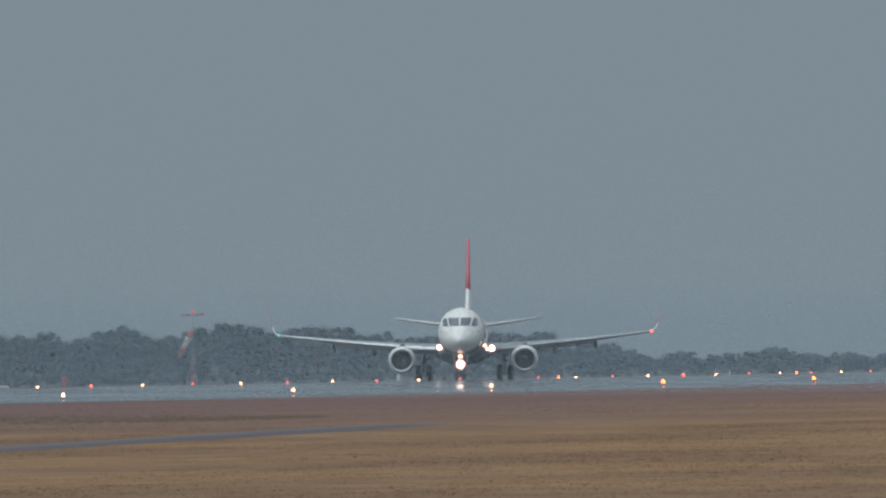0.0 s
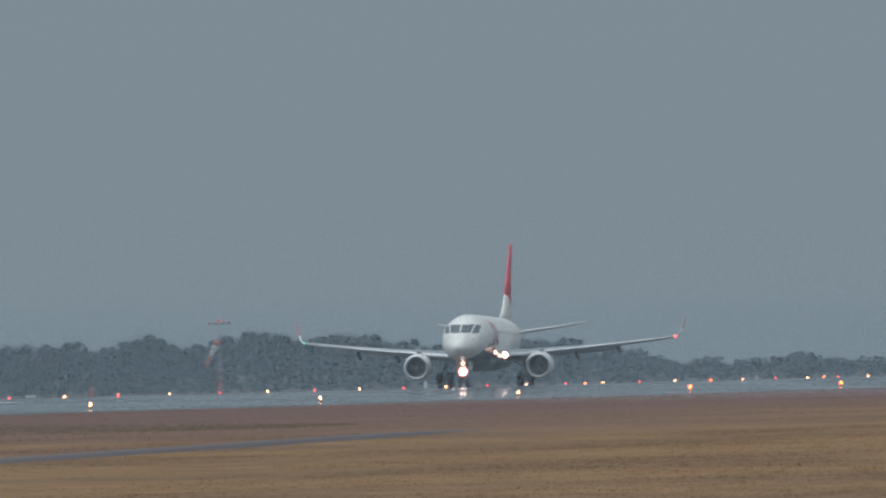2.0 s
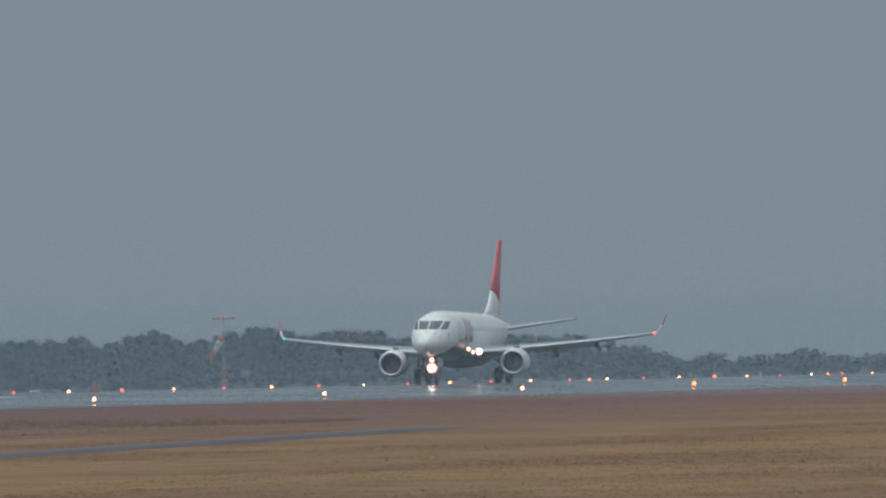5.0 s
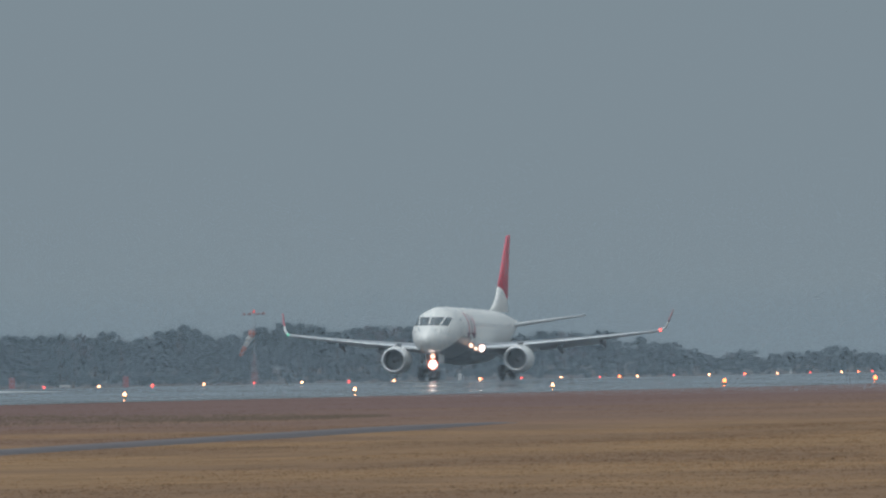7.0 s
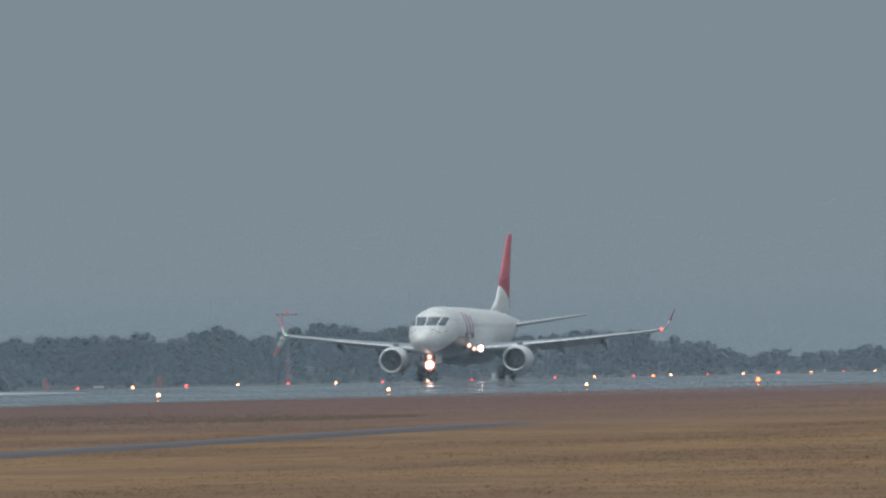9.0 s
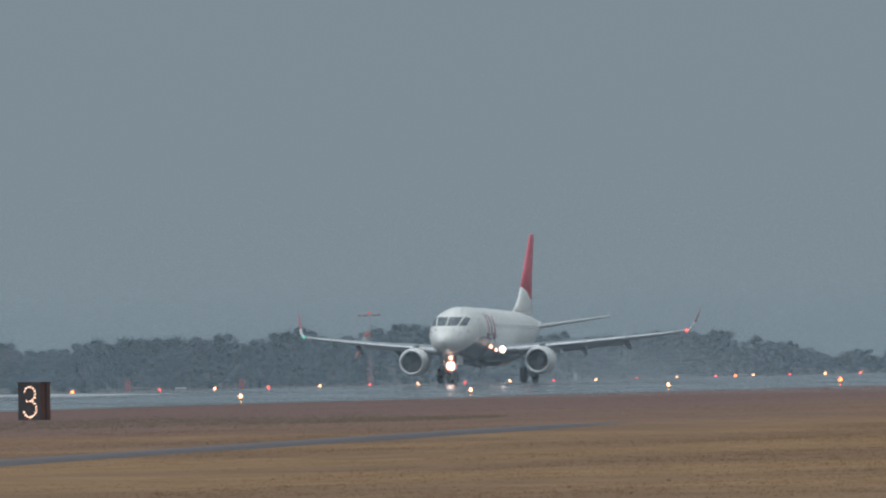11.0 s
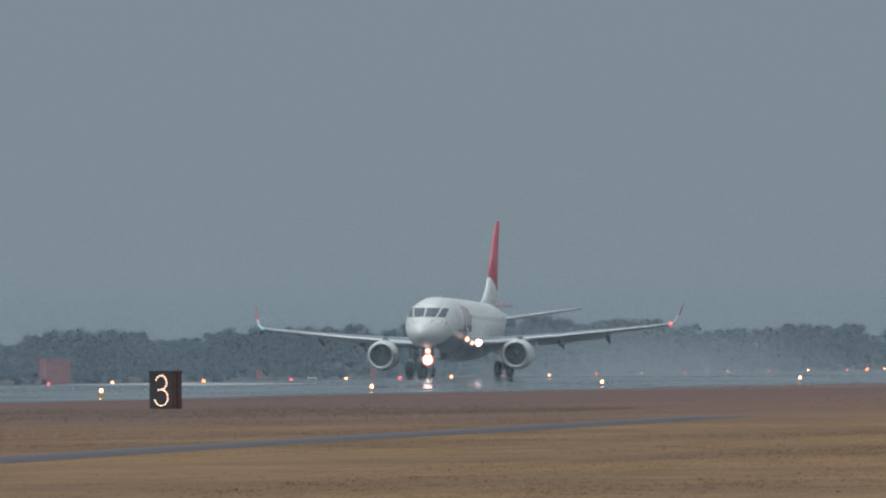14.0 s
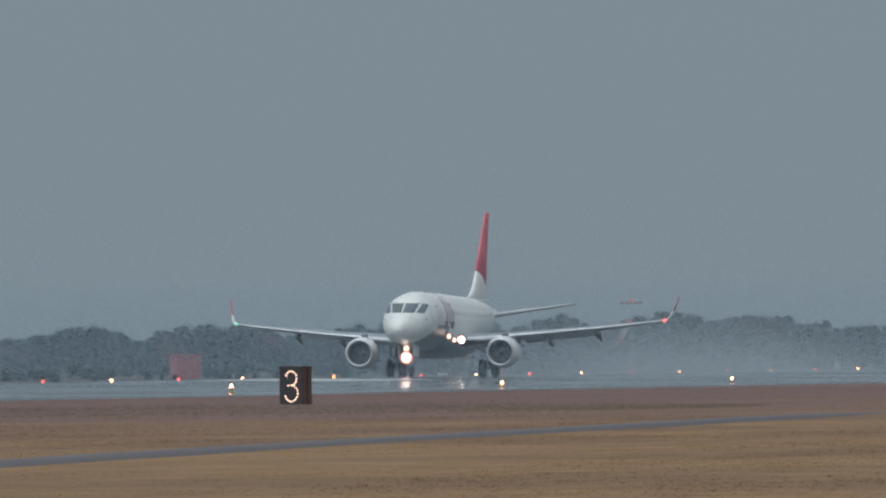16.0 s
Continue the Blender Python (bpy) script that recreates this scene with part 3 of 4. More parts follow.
def trunk_mesh(seed, ends):
    rng = np.random.default_rng(seed + 50)
    pieces = [tube([(0, 0, -0.03), (0.01, 0, 0.3), (0.0, 0.01, 0.6), (0.01, 0, 0.85)], [0.035, 0.028, 0.018, 0.006], 7)]
    for e in ends[rng.permutation(len(ends))[:7]]:
        z0 = min(0.7, max(0.2, e[2] - 0.15))
        pieces.append(tube([(0, 0, z0), (e[0] * 0.5, e[1] * 0.5, (z0 + e[2]) / 2), tuple(e)], [0.014, 0.01, 0.004], 5))
    return mesh_of("trunk", *merge(*pieces), M_BARK)


def build_trees():
    rng = random.Random(11)
    kinds = []
    for k, (spread, lumps, low) in enumerate(((0.42, 26, 0.06), (0.5, 32, 0.05), (0.36, 24, 0.08), (0.58, 34, 0.04), (0.30, 20, 0.05), (0.46, 22, 0.2))):
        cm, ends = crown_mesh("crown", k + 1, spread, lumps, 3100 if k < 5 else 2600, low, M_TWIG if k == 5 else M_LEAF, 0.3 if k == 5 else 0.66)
        t = bpy.data.objects.new("tree", None)
        scene.collection.objects.link(t)
        put("trunk", trunk_mesh(k, ends), t)
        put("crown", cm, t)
        tagged(t, ("thin-crowned bare reddish winter tree at the field's edge" if k == 5 else "haze-blue evergreen tree in the belt beyond the runway"), "tree", group="trees beyond the runway")
        kinds.append(t)
    used = set()

    def plant(a, depth, share, k, width):
        """A tree on that bearing, as tall as its share of the skyline."""
        Z = depth / math.sin(radians(a))
        h = share * (1.77 + (skyline(a) - 1.77) * depth / BELT - GROUND)
        m = pose(-Z * math.sin(radians(a)), Z * math.cos(radians(a)), GROUND, 0, 0, rng.uniform(0, 360)) @ Matrix.Diagonal((h * width, h * width, h, 1))
        if k in used:
            copy_thing(kinds[k], m @ Matrix.Diagonal((*kinds[k].scale, 1)).inverted())
        else:
            used.add(k)
            kinds[k].matrix_basis = m
            kinds[k].scale = m.to_scale()

    az = 8.25
    while az < 14.35:
        plant(az + rng.uniform(-0.04, 0.04), BELT + rng.uniform(-6, 6), rng.uniform(0.72, 1.08), rng.choice((0, 0, 1, 1, 2, 3, 3, 4, 5)), rng.uniform(0.95, 1.35))
        plant(az + rng.uniform(-0.04, 0.04), BELT + rng.uniform(25, 45), rng.uniform(0.95, 1.1), rng.choice((0, 0, 1, 1, 2, 3, 3, 4, 5)), rng.uniform(0.95, 1.35))
        az += rng.uniform(0.05, 0.09)
    # the tall trees that make the skyline
    for a, _ in SKYLINE:
        plant(a, BELT + rng.uniform(8, 20), 1.04, rng.choice((0, 1, 2, 3)), rng.uniform(0.9, 1.2))
    # undergrowth that closes the belt; low bushes added to darken the turf before it
    r2 = np.random.default_rng(21)
    a = np.r_[r2.uniform(8.1, 14.5, 900), r2.uniform(8.1, 14.5, 900)]
    depth = BELT + np.r_[r2.uniform(8, 60, 900), -r2.uniform(0, 85, 900)]
    top = np.r_[np.array([skyline(q) for q in a[:900]]) * 0.74, np.full(900, 0.75)]
    z = GROUND + (top - GROUND) * r2.beta(0.9, 1.4, 1800)
    Z = depth / np.sin(np.radians(a))
    boughs = np.stack([-Z * np.sin(np.radians(a)), Z * np.cos(np.radians(a)), z], 1)
    size = np.r_[r2.uniform(0.5, 1.1, 900), r2.uniform(0.25, 0.6, 900)]
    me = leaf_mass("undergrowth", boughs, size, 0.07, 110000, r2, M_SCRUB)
    tagged(put("undergrowth", me), "dense haze-blue scrub and branches under the trees", "scrub", kind="stuff")


# ---- the airliner ----
NOSE = -14.35     # y of the nose tip; the main wheels stand near y = -0.7
ST = [0.0, 0.12, 0.5, 1.0, 1.6, 2.6, 3.6, 5.0, 8.0, 14.0, 19.5, 22.0, 24.5, 27.0, 29.0, 29.85]
TOP = [2.68, 2.92, 3.22, 3.45, 3.70, 4.32, 4.63, 4.79, 4.81, 4.81, 4.77, 4.72, 4.60, 4.42, 4.26, 4.15]
BOT = [2.62, 2.42, 2.18, 2.00, 1.86, 1.70, 1.61, 1.56, 1.54, 1.54, 1.60, 1.90, 2.50, 3.15, 3.70, 4.00]
HWD = [0.03, 0.26, 0.56, 0.83, 1.07, 1.33, 1.46, 1.505, 1.505, 1.505, 1.46, 1.30, 1.00, 0.64, 0.32, 0.12]


def hull(s, ang, out=0.0):
    """A point of the fuselage skin: s metres behind the nose, ang degrees from the top (to the left wing)."""
    t, b, w = (float(np.interp(s, ST, q)) for q in (TOP, BOT, HWD))
    a = radians(ang)
    zc, hh = (t + b) / 2 - 0.011 * max(0.0, s - 4), (t - b) / 2
    return Vector(((w + out) * math.sin(a), NOSE + s, zc + (hh + out) * math.cos(a)))


def hull_station(ang, z):
    """How far behind the nose the skin at that angle reaches height z."""
    lo, hi = 0.0, 8.0
    for _ in range(40):
        mid = (lo + hi) / 2
        lo, hi = (mid, hi) if hull(mid, ang).z < z else (lo, mid)
    return lo


def glass_patch(side, a0, a1, top, z0, z1, zz0, zz1, nu=10, nv=6):
    """A pane on the nose between two angles, its outer edge leaning in to the angle top."""
    grid = []
    for j in range(nv + 1):
        for i in range(nu + 1):
            u, v = i / nu, j / nv
            a, z = a0 + (a1 + (top - a1) * v - a0) * u, (z0 + (z1 - z0) * u) * (1 - v) + (zz0 + (zz1 - zz0) * u) * v
            grid.append((hull_station(a, z), side * a))
    return skin_grid(grid, nu, nv, 0.022)


def skin_patch(corners, nu=6, nv=4, out=0.022):
    """A thin panel on the skin between four (s, angle) corners: a, b along the bottom, d, c along the top."""
    a, b, c, d = corners
    grid = []
    for j in range(nv + 1):
        for i in range(nu + 1):
            u, v = i / nu, j / nv
            grid.append(tuple((a[q] * (1 - u) + b[q] * u) * (1 - v) + (d[q] * (1 - u) + c[q] * u) * v for q in (0, 1)))
    return skin_grid(grid, nu, nv, out)


def skin_grid(grid, nu, nv, out):
    """A thin shell over a grid of (s, angle) places on the skin."""
    verts, faces = [hull(p, g, layer) for layer in (out, -0.02) for p, g in grid], []
    w, k = nu + 1, (nu + 1) * (nv + 1)
    for j in range(nv):
        for i in range(nu):
            q = (j * w + i, j * w + i + 1, (j + 1) * w + i + 1, (j + 1) * w + i)
            faces += [q, tuple(p + k for p in q[::-1])]
    rim = [i for i in range(w)] + [j * w + nu for j in range(1, nv + 1)] + [nv * w + i for i in range(nu - 1, -1, -1)] + [j * w for j in range(nv - 1, 0, -1)]
    faces += [(p, q, q + k, p + k) for p, q in zip(rim, rim[1:] + rim[:1])]
    return verts, faces


FOIL = [(1, 0), (0.8, 0.028), (0.55, 0.052), (0.3, 0.062), (0.12, 0.050), (0.04, 0.031), (0.008, 0.013), (0, 0),
        (0.008, -0.012), (0.04, -0.026), (0.12, -0.040), (0.3, -0.050), (0.55, -0.038), (0.8, -0.014)]


def foil_ring(x, y, chord, z, thick=1.0, twist=0.0):
    """An aerofoil section across x; twist lifts its nose, in degrees."""
    t = radians(twist)
    ring = []
    for c, h in FOIL:
        u, v = (c - 0.3) * chord, h * chord * thick
        ring.append((x, y + 0.3 * chord + u * math.cos(t) + v * math.sin(t), z - u * math.sin(t) + v * math.cos(t)))
    return ring


def split_faces(v, f, test):
    """Two face lists by a test on the faces' centres."""
    one, two = [], []
    for q in f:
        (one if test(sum((Vector(v[i]) for i in q), Vector()) / len(q)) else two).append(q)
    return one, two


def build_wing(plane, side):
    # x, leading edge y, chord, z, thickness
    sec = [(0.9, -5.5, 6.2, 1.92, 1.15), (1.6, -5.0, 5.7, 1.98, 1.1), (2.8, -4.0, 4.9, 2.08, 1.05), (4.3, -2.95, 4.05, 2.24, 1.0), (6.5, -1.75, 3.25, 2.44, 1.0),
           (9.0, -0.38, 2.45, 2.70, 0.95), (11.0, 0.72, 1.85, 2.92, 0.95), (12.3, 1.45, 1.48, 3.08, 0.95)]
    rings = [foil_ring(side * x, y, c, z, t * 1.15, 2) for x, y, c, z, t in sec]
    n = len(FOIL)
    v, f = loft(rings)
    slat = [q for q in f if len(q) == 4 and all(4 <= i % n <= 10 for i in q)]
    rest = [q for q in f if q not in slat]
    put("wing", mesh_of("wing", v, rest, M_WING), plane, label="swept grey-white wing")
    put("leading_edge", mesh_of("leading_edge", v, slat, M_METAL), plane, label="polished metal leading edge")
    # lowered flaps behind the wing
    for (xa, ya, xb, yb, za, zb) in ((1.7, 0.45, 4.2, 0.95, 1.80, 2.06), (4.4, 0.98, 8.6, 1.86, 2.08, 2.50)):
        rr = [foil_ring(side * x, y, 0.95, z, 0.9, 16) for x, y, z in ((xa, ya, za), (xb, yb, zb))]
        put("flap", mesh_of("flap", *loft(rr), M_WING), plane)
    for x, y, z in ((6.0, 0.2, 2.12), (8.7, 1.0, 2.40)):
        prof = [(-1.0, 0.02), (-0.6, 0.13), (0, 0.19), (0.7, 0.15), (1.25, 0.03)]
        vv, ff = lathe(prof, 10)
        vv = [(p[0] * 0.7, p[1], p[2] * 1.3 - max(0, p[1]) * 0.35) for p in vv]
        put("flap_track_fairing", mesh_of("flap_track_fairing", vv, ff, M_FAIRING), plane, pose(side * x, y, z), "dark canoe-shaped flap fairing")
    # winglet: white foot, red blade
    wl = [(12.3, 1.45, 1.48, 3.08), (12.55, 1.62, 1.38, 3.16), (12.72, 1.85, 1.22, 3.36), (12.82, 2.1, 1.05, 3.66), (12.95, 2.45, 0.82, 4.1), (13.05, 2.8, 0.55, 4.5)]
    rr = []
    for i, (x, y, c, z) in enumerate(wl):
        tilt = (0.15, 0.6, 1.1, 1.3, 1.35, 1.4)[i]
        rr.append([(side * (x - 0.6 * h * c * math.sin(tilt)), y + 0.6 * u * c, z + 0.8 * h * c * math.cos(tilt)) for u, h in FOIL])
    put("winglet_foot", mesh_of("winglet_foot", *loft(rr[:4]), M_WHITE), plane)
    v, f = loft(rr[3:])
    inner = [q for q in f if len(q) == 4 and sum(1 for i in q if i % n <= 7) == 4]
    wg = put("winglet", mesh_of("winglet", v, inner, M_RED), plane, label="red inner skin of the upswept winglet")
    put("outer_skin", mesh_of("outer_skin", v, [q for q in f if q not in inner], M_WINGLET), wg, label="pale outer winglet skin")
    put("navigation_light", mesh_of("navigation_light", *lathe([(-0.13, 0.02), (-0.1, 0.08), (0.05, 0.10), (0.22, 0.04)], 10), G_NAVR if side > 0 else G_NAVG),
        plane, pose(side * 12.42, 1.55, 3.12), "red lit navigation lamp" if side > 0 else "green lit navigation lamp")
    # landing lamps in the wing root
    places = ((1.50, -6.6, 2.27, 0.15), (1.62, -5.6, 2.06, 0.13), (1.92, -5.1, 2.09, 0.24)) if side > 0 else ((1.22, -6.3, 2.30, 0.15), (1.55, -5.1, 2.18, 0.22))
    for x, y, z, r in places:
        hs = put("landing_lamp", mesh_of("landing_lamp", *lathe([(0.0, r), (-0.32, r + 0.005), (-0.32, r + 0.025), (0.06, r + 0.05), (0.45, r * 0.7)], 14, "y", False), M_STEEL), plane, pose(side * x, y, z))
        put("lens", mesh_of("lens", *lathe([(-0.06, r * 0.4), (-0.03, r * 0.72), (0.0, r * 0.8)], 14), G_LAND if r > 0.2 else G_TAXI), hs, label="glaring lit lens")
        # glowing ring gives the red fringe of glare, no part of the lamp
        put("reflector", mesh_of("reflector", *lathe([(-0.015, r * 0.78), (-0.03, r * 0.95), (0.0, r * 0.99)], 14, "y", False), G_HALO), hs, label="glowing red halo ring round the lens")


def build_engine(plane, side):
    c = pose(side * 4.06, -4.75, 1.38)
    outer = [(0.06, 0.80), (0.25, 0.86), (0.7, 0.905), (1.3, 0.90), (2.0, 0.83), (2.7, 0.70), (2.75, 0.66), (2.6, 0.62)]
    en = put("engine", mesh_of("engine", *lathe(outer, 36, "y", False), M_WHITE), plane, c, "white engine nacelle")
    lip = [(0.06, 0.80), (0.0, 0.775), (-0.03, 0.735), (-0.01, 0.69), (0.08, 0.65), (0.3, 0.635), (0.55, 0.675)]
    v, f = lathe(lip, 36)
    put("intake_lip", mesh_of("intake_lip", v, [q for q in f if len(q) == 4], M_METAL), en, label="bare metal intake lip")
    put("intake_duct", mesh_of("intake_duct", *lathe([(0.56, 0.675), (0.9, 0.68), (0.95, 0.02)], 36, "y", False), M_DARKMETAL), en)
    pts = []
    for r, w, tw in ((0.2, 0.07, 0.3), (0.45, 0.09, 0.7), (0.665, 0.1, 1.0)):
        for q in (-1, 1):
            pts.append((r, 0.8 + q * w * math.sin(tw), q * w * math.cos(tw)))
    blade = mesh_of("fan_blade", pts, [(0, 1, 3, 2), (2, 3, 5, 4)], M_DARKMETAL, False)
    for k in range(22):
        put("fan_blade", blade, en, pose(0, 0, 0, 0, 360 * k / 22, 0))
    put("spinner", mesh_of("spinner", *lathe([(0.45, 0.01), (0.55, 0.1), (0.72, 0.2), (0.8, 0.22)], 20), M_DARKMETAL), en)
    put("exhaust", mesh_of("exhaust", *lathe([(2.5, 0.55), (3.1, 0.46), (3.6, 0.36), (3.62, 0.3), (3.3, 0.0)], 24), M_DARKMETAL), en)
    x = side * 4.06
    prof = [(-3.9, 2.36, 0.03), (-3.2, 2.44, 0.14), (-2.0, 2.5, 0.16), (-0.6, 2.3, 0.12)]
    rings = [[(x - w, y, top - 0.75), (x + w, y, top - 0.75), (x + w, y, top), (x - w, y, top)] for y, top, w in prof]
    put("pylon", mesh_of("pylon", *loft(rings), M_FAIRING, False), plane)


def wheel_mesh(r, w):
    tyre = [(-w / 2, r * 0.62), (-w / 2, r * 0.88), (-w * 0.3, r * 0.98), (0, r), (w * 0.3, r * 0.98), (w / 2, r * 0.88), (w / 2, r * 0.62)]
    rim = [(-w * 0.42, r * 0.1), (-w * 0.42, r * 0.4), (-w * 0.46, r * 0.63), (w * 0.46, r * 0.63), (w * 0.42, r * 0.4), (w * 0.42, r * 0.1)]
    return mesh_of("wheel", *lathe(tyre, 28, "x"), M_TYRE), mesh_of("rim", *lathe(rim, 20, "x"), M_STEEL)


def build_gear(plane):
    tyre, rim = wheel_mesh(0.50, 0.36)
    small, small_rim = wheel_mesh(0.31, 0.2)
    wheels = []
    for side in (-1, 1):
        x = side * 2.68
        put("main_gear_leg", mesh_of("main_gear_leg", *merge(tube([(x, -0.7, 0.5), (x, -0.7, 1.2)], 0.09), tube([(x, -0.7, 1.15), (x - side * 0.1, -0.75, 2.1)], 0.13),
            tube([(x - side * 0.02, -0.72, 1.3), (x - side * 1.15, -0.9, 1.9)], 0.07), tube([(x, -0.45, 0.55), (x, -0.3, 0.9), (x, -0.6, 1.25)], 0.045),
            tube([(x - 0.5, -0.7, 0.5), (x + 0.5, -0.7, 0.5)], 0.08)), M_STEEL), plane)
        put("gear_door", mesh_of("gear_door", *box(x + side * 0.32 - 0.02, x + side * 0.32 + 0.02, -1.1, -0.3, 1.15, 2.0), M_WHITE, False), plane)
        for dx in (-0.36, 0.36):
            wh = put("main_wheel", tyre, plane, pose(x + dx, -0.7, 0.5), "black rubber tyre")
            put("rim", rim, wh)
            wheels.append((wh, 0.5))
    y = -11.35
    put("nose_gear_leg", mesh_of("nose_gear_leg", *merge(tube([(0, y, 0.31), (0, y, 0.95)], 0.06), tube([(0, y, 0.9), (0, y + 0.15, 1.8)], 0.10),
        tube([(0, y, 1.1), (0, y + 0.9, 1.75)], 0.05), tube([(-0.28, y, 0.31), (0.28, y, 0.31)], 0.06), tube([(0, y - 0.1, 0.45), (0, y - 0.28, 0.68), (0, y - 0.1, 0.95)], 0.03)), M_STEEL), plane)
    for side in (-1, 1):
        wh = put("nose_wheel", small, plane, pose(side * 0.24, y, 0.31), "black rubber tyre")
        put("rim", small_rim, wh)
        wheels.append((wh, 0.31))
        put("nose_gear_door", mesh_of("nose_gear_door", *box(side * 0.42 - 0.015, side * 0.42 + 0.015, y - 0.5, y + 1.2, 1.15, 1.85), M_WHITE, False), plane)
    for z, r, g in ((1.06, 0.32, G_LAND), (1.57, 0.16, G_TAXI)):
        hs = put("nose_gear_lamp", mesh_of("nose_gear_lamp", *lathe([(0.0, r + 0.02), (0.05, r + 0.03), (0.22, r * 0.5)], 16), M_STEEL), plane, pose(0, y - 0.4, z))
        put("lens", mesh_of("lens", *lathe([(-0.07, r * 0.4), (-0.03, r * 0.72), (0.0, r * 0.8)], 16), g), hs, label="glaring lit lens")
        put("reflector", mesh_of("reflector", *lathe([(-0.015, r * 0.78), (-0.03, r * 1.06), (0.0, r * 1.12)], 16, "y", False), G_HALO), hs, label="glowing red halo ring round the lens")
    return wheels


def build_airliner():
    plane = bpy.data.objects.new("airliner", None)
    scene.collection.objects.link(plane)
    tagged(plane, "white twin-engine regional jet with red tail, lamps lit", "airplane")
    # fuselage skin, white above and grey below
    ss = [0, 0.06, 0.12, 0.3, 0.5, 0.75, 1.0, 1.15, 1.3, 1.45, 1.6, 1.8, 2.0, 2.2, 2.4, 2.6, 2.8, 3.0, 3.2, 3.4, 3.6, 3.95, 4.3, 4.65, 5.0, 6.5, 8, 11, 14, 17, 19.5, 20.7, 22, 23.2, 24.5, 25.8, 27, 28, 29, 29.5, 29.85]
    v, f = loft([[hull(s, a) for a in range(0, 360, 4)] for s in ss])
    # darker grey below a line that rises behind the nose and drops aft
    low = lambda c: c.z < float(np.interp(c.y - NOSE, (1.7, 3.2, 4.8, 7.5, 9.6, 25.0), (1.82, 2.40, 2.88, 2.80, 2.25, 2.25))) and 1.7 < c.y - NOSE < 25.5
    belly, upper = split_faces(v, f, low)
    put("fuselage", mesh_of("fuselage", v, upper, M_WHITE), plane, label="glossy white fuselage skin")
    put("belly", mesh_of("belly", v, belly, M_BELLY), plane, label="dark grey belly")
    # wing-body fairing
    rings = []
    for y, w, zb, zt in ((-6.6, 0.5, 1.75, 2.1), (-6.0, 1.3, 1.42, 2.3), (-5.0, 1.7, 1.10, 2.5), (-2, 1.82, 0.99, 2.55), (0.8, 1.74, 1.05, 2.5), (2.6, 1.3, 1.35, 2.35), (4.0, 0.5, 1.6, 2.1)):
        rings.append([(w * math.cos(a) , y, (zb + zt) / 2 + (zt - zb) / 2 * math.sin(a)) for a in np.linspace(0, 2 * math.pi, 24, endpoint=False)])
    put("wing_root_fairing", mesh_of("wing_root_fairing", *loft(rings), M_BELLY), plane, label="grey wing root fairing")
    # cockpit glazing
    for side in (-1, 1):
        for a0, a1, top, z0, z1, zz0, zz1 in ((2.4, 35.5, 35.5, 3.58, 3.58, 4.10, 4.10), (40.5, 60, 51, 3.58, 3.56, 4.10, 4.04)):
            put("windscreen_pane", mesh_of("windscreen_pane", *glass_patch(side, a0, a1, top, z0, z1, zz0, zz1), M_GLASS), plane, label="dark cockpit glass")
        for k in range(21):
            s = 7.3 + 0.79 * k
            g = 72.0
            q = [(s - 0.09, side * (g + 4.5)), (s + 0.09, side * (g + 4.5)), (s + 0.09, side * (g - 4.5)), (s - 0.09, side * (g - 4.5))]
            put("cabin_window", mesh_of("cabin_window", *skin_patch(q, 2, 3), M_PANE), plane)
        # door seam
        for q in ([(4.6, 60), (4.64, 60), (4.64, 108), (4.6, 108)], [(5.4, 60), (5.44, 60), (5.44, 108), (5.4, 108)], [(4.6, 60), (5.44, 60), (5.44, 61.2), (4.6, 61.2)]):
            put("door_seam", mesh_of("door_seam", *skin_patch([(s, side * a) for s, a in q], 2, 6, 0.006), M_FAIRING), plane)
        # plain livery bars behind the door
        for s0, s1, s2, s3, g0, g1, m in ((7.6, 7.8, 6.85, 7.15, 40, 96, M_CRIMSON), (8.4, 8.6, 7.75, 8.05, 45, 96, M_PURPLE), (9.2, 9.4, 8.65, 8.95, 50, 96, M_CRIMSON)):
            q = [(s2, side * g1), (s3, side * g1), (s1, side * g0), (s0, side * g0)]
            put("livery_bar", mesh_of("livery_bar", *skin_patch(q, 2, 12), m), plane, label="plain slanted livery bar")
        for s0, s1 in ((6.5, 7.3), (8.2, 9.2)):
            q = [(s0 + 0.2, side * 104), (s1 - 0.1, side * 104), (s1, side * 91), (s0, side * 91)]
            put("livery_block", mesh_of("livery_block", *skin_patch(q, 6, 3, 0.028), M_PURPLE), plane, label="plain dark livery block")
        for s, g in ((1.05, 40), (1.35, 62), (2.2, 75)):
            put("probe", mesh_of("probe", *tube([hull(s, side * g, -0.02), hull(s - 0.05, side * g, 0.09), hull(s - 0.22, side * g, 0.11)], 0.025, 6), M_FAIRING), plane)
        put("wiper", mesh_of("wiper", *tube([hull(hull_station(8, 3.57), side * 8, 0.03), hull(hull_station(4, 3.82), side * 4, 0.05)], 0.018, 5), M_FAIRING), plane)
        build_wing(plane, side)
        build_engine(plane, side)
        rr = [foil_ring(side * x, y, c, z, 0.9) for x, y, c, z in ((0.2, 10.4, 3.2, 3.55), (1.0, 10.9, 2.9, 3.62), (5.0, 13.1, 1.35, 4.18))]
        put("tailplane", mesh_of("tailplane", *loft(rr), M_WING), plane, label="grey tailplane")
    # fin: white foot with a sloping edge, red above
    def fin_ring(y, chord, z, thick, drop=0.0):
        return [(h * chord * thick, y + u * chord, z - drop * u) for u, h in FOIL]
    root = [fin_ring(6.6, 6.5, 4.45, 0.5), fin_ring(8.0, 5.05, 4.85, 0.75), fin_ring(8.95, 4.1, 5.35, 0.9), fin_ring(9.75, 3.2, 6.15, 0.98, 1.15)]
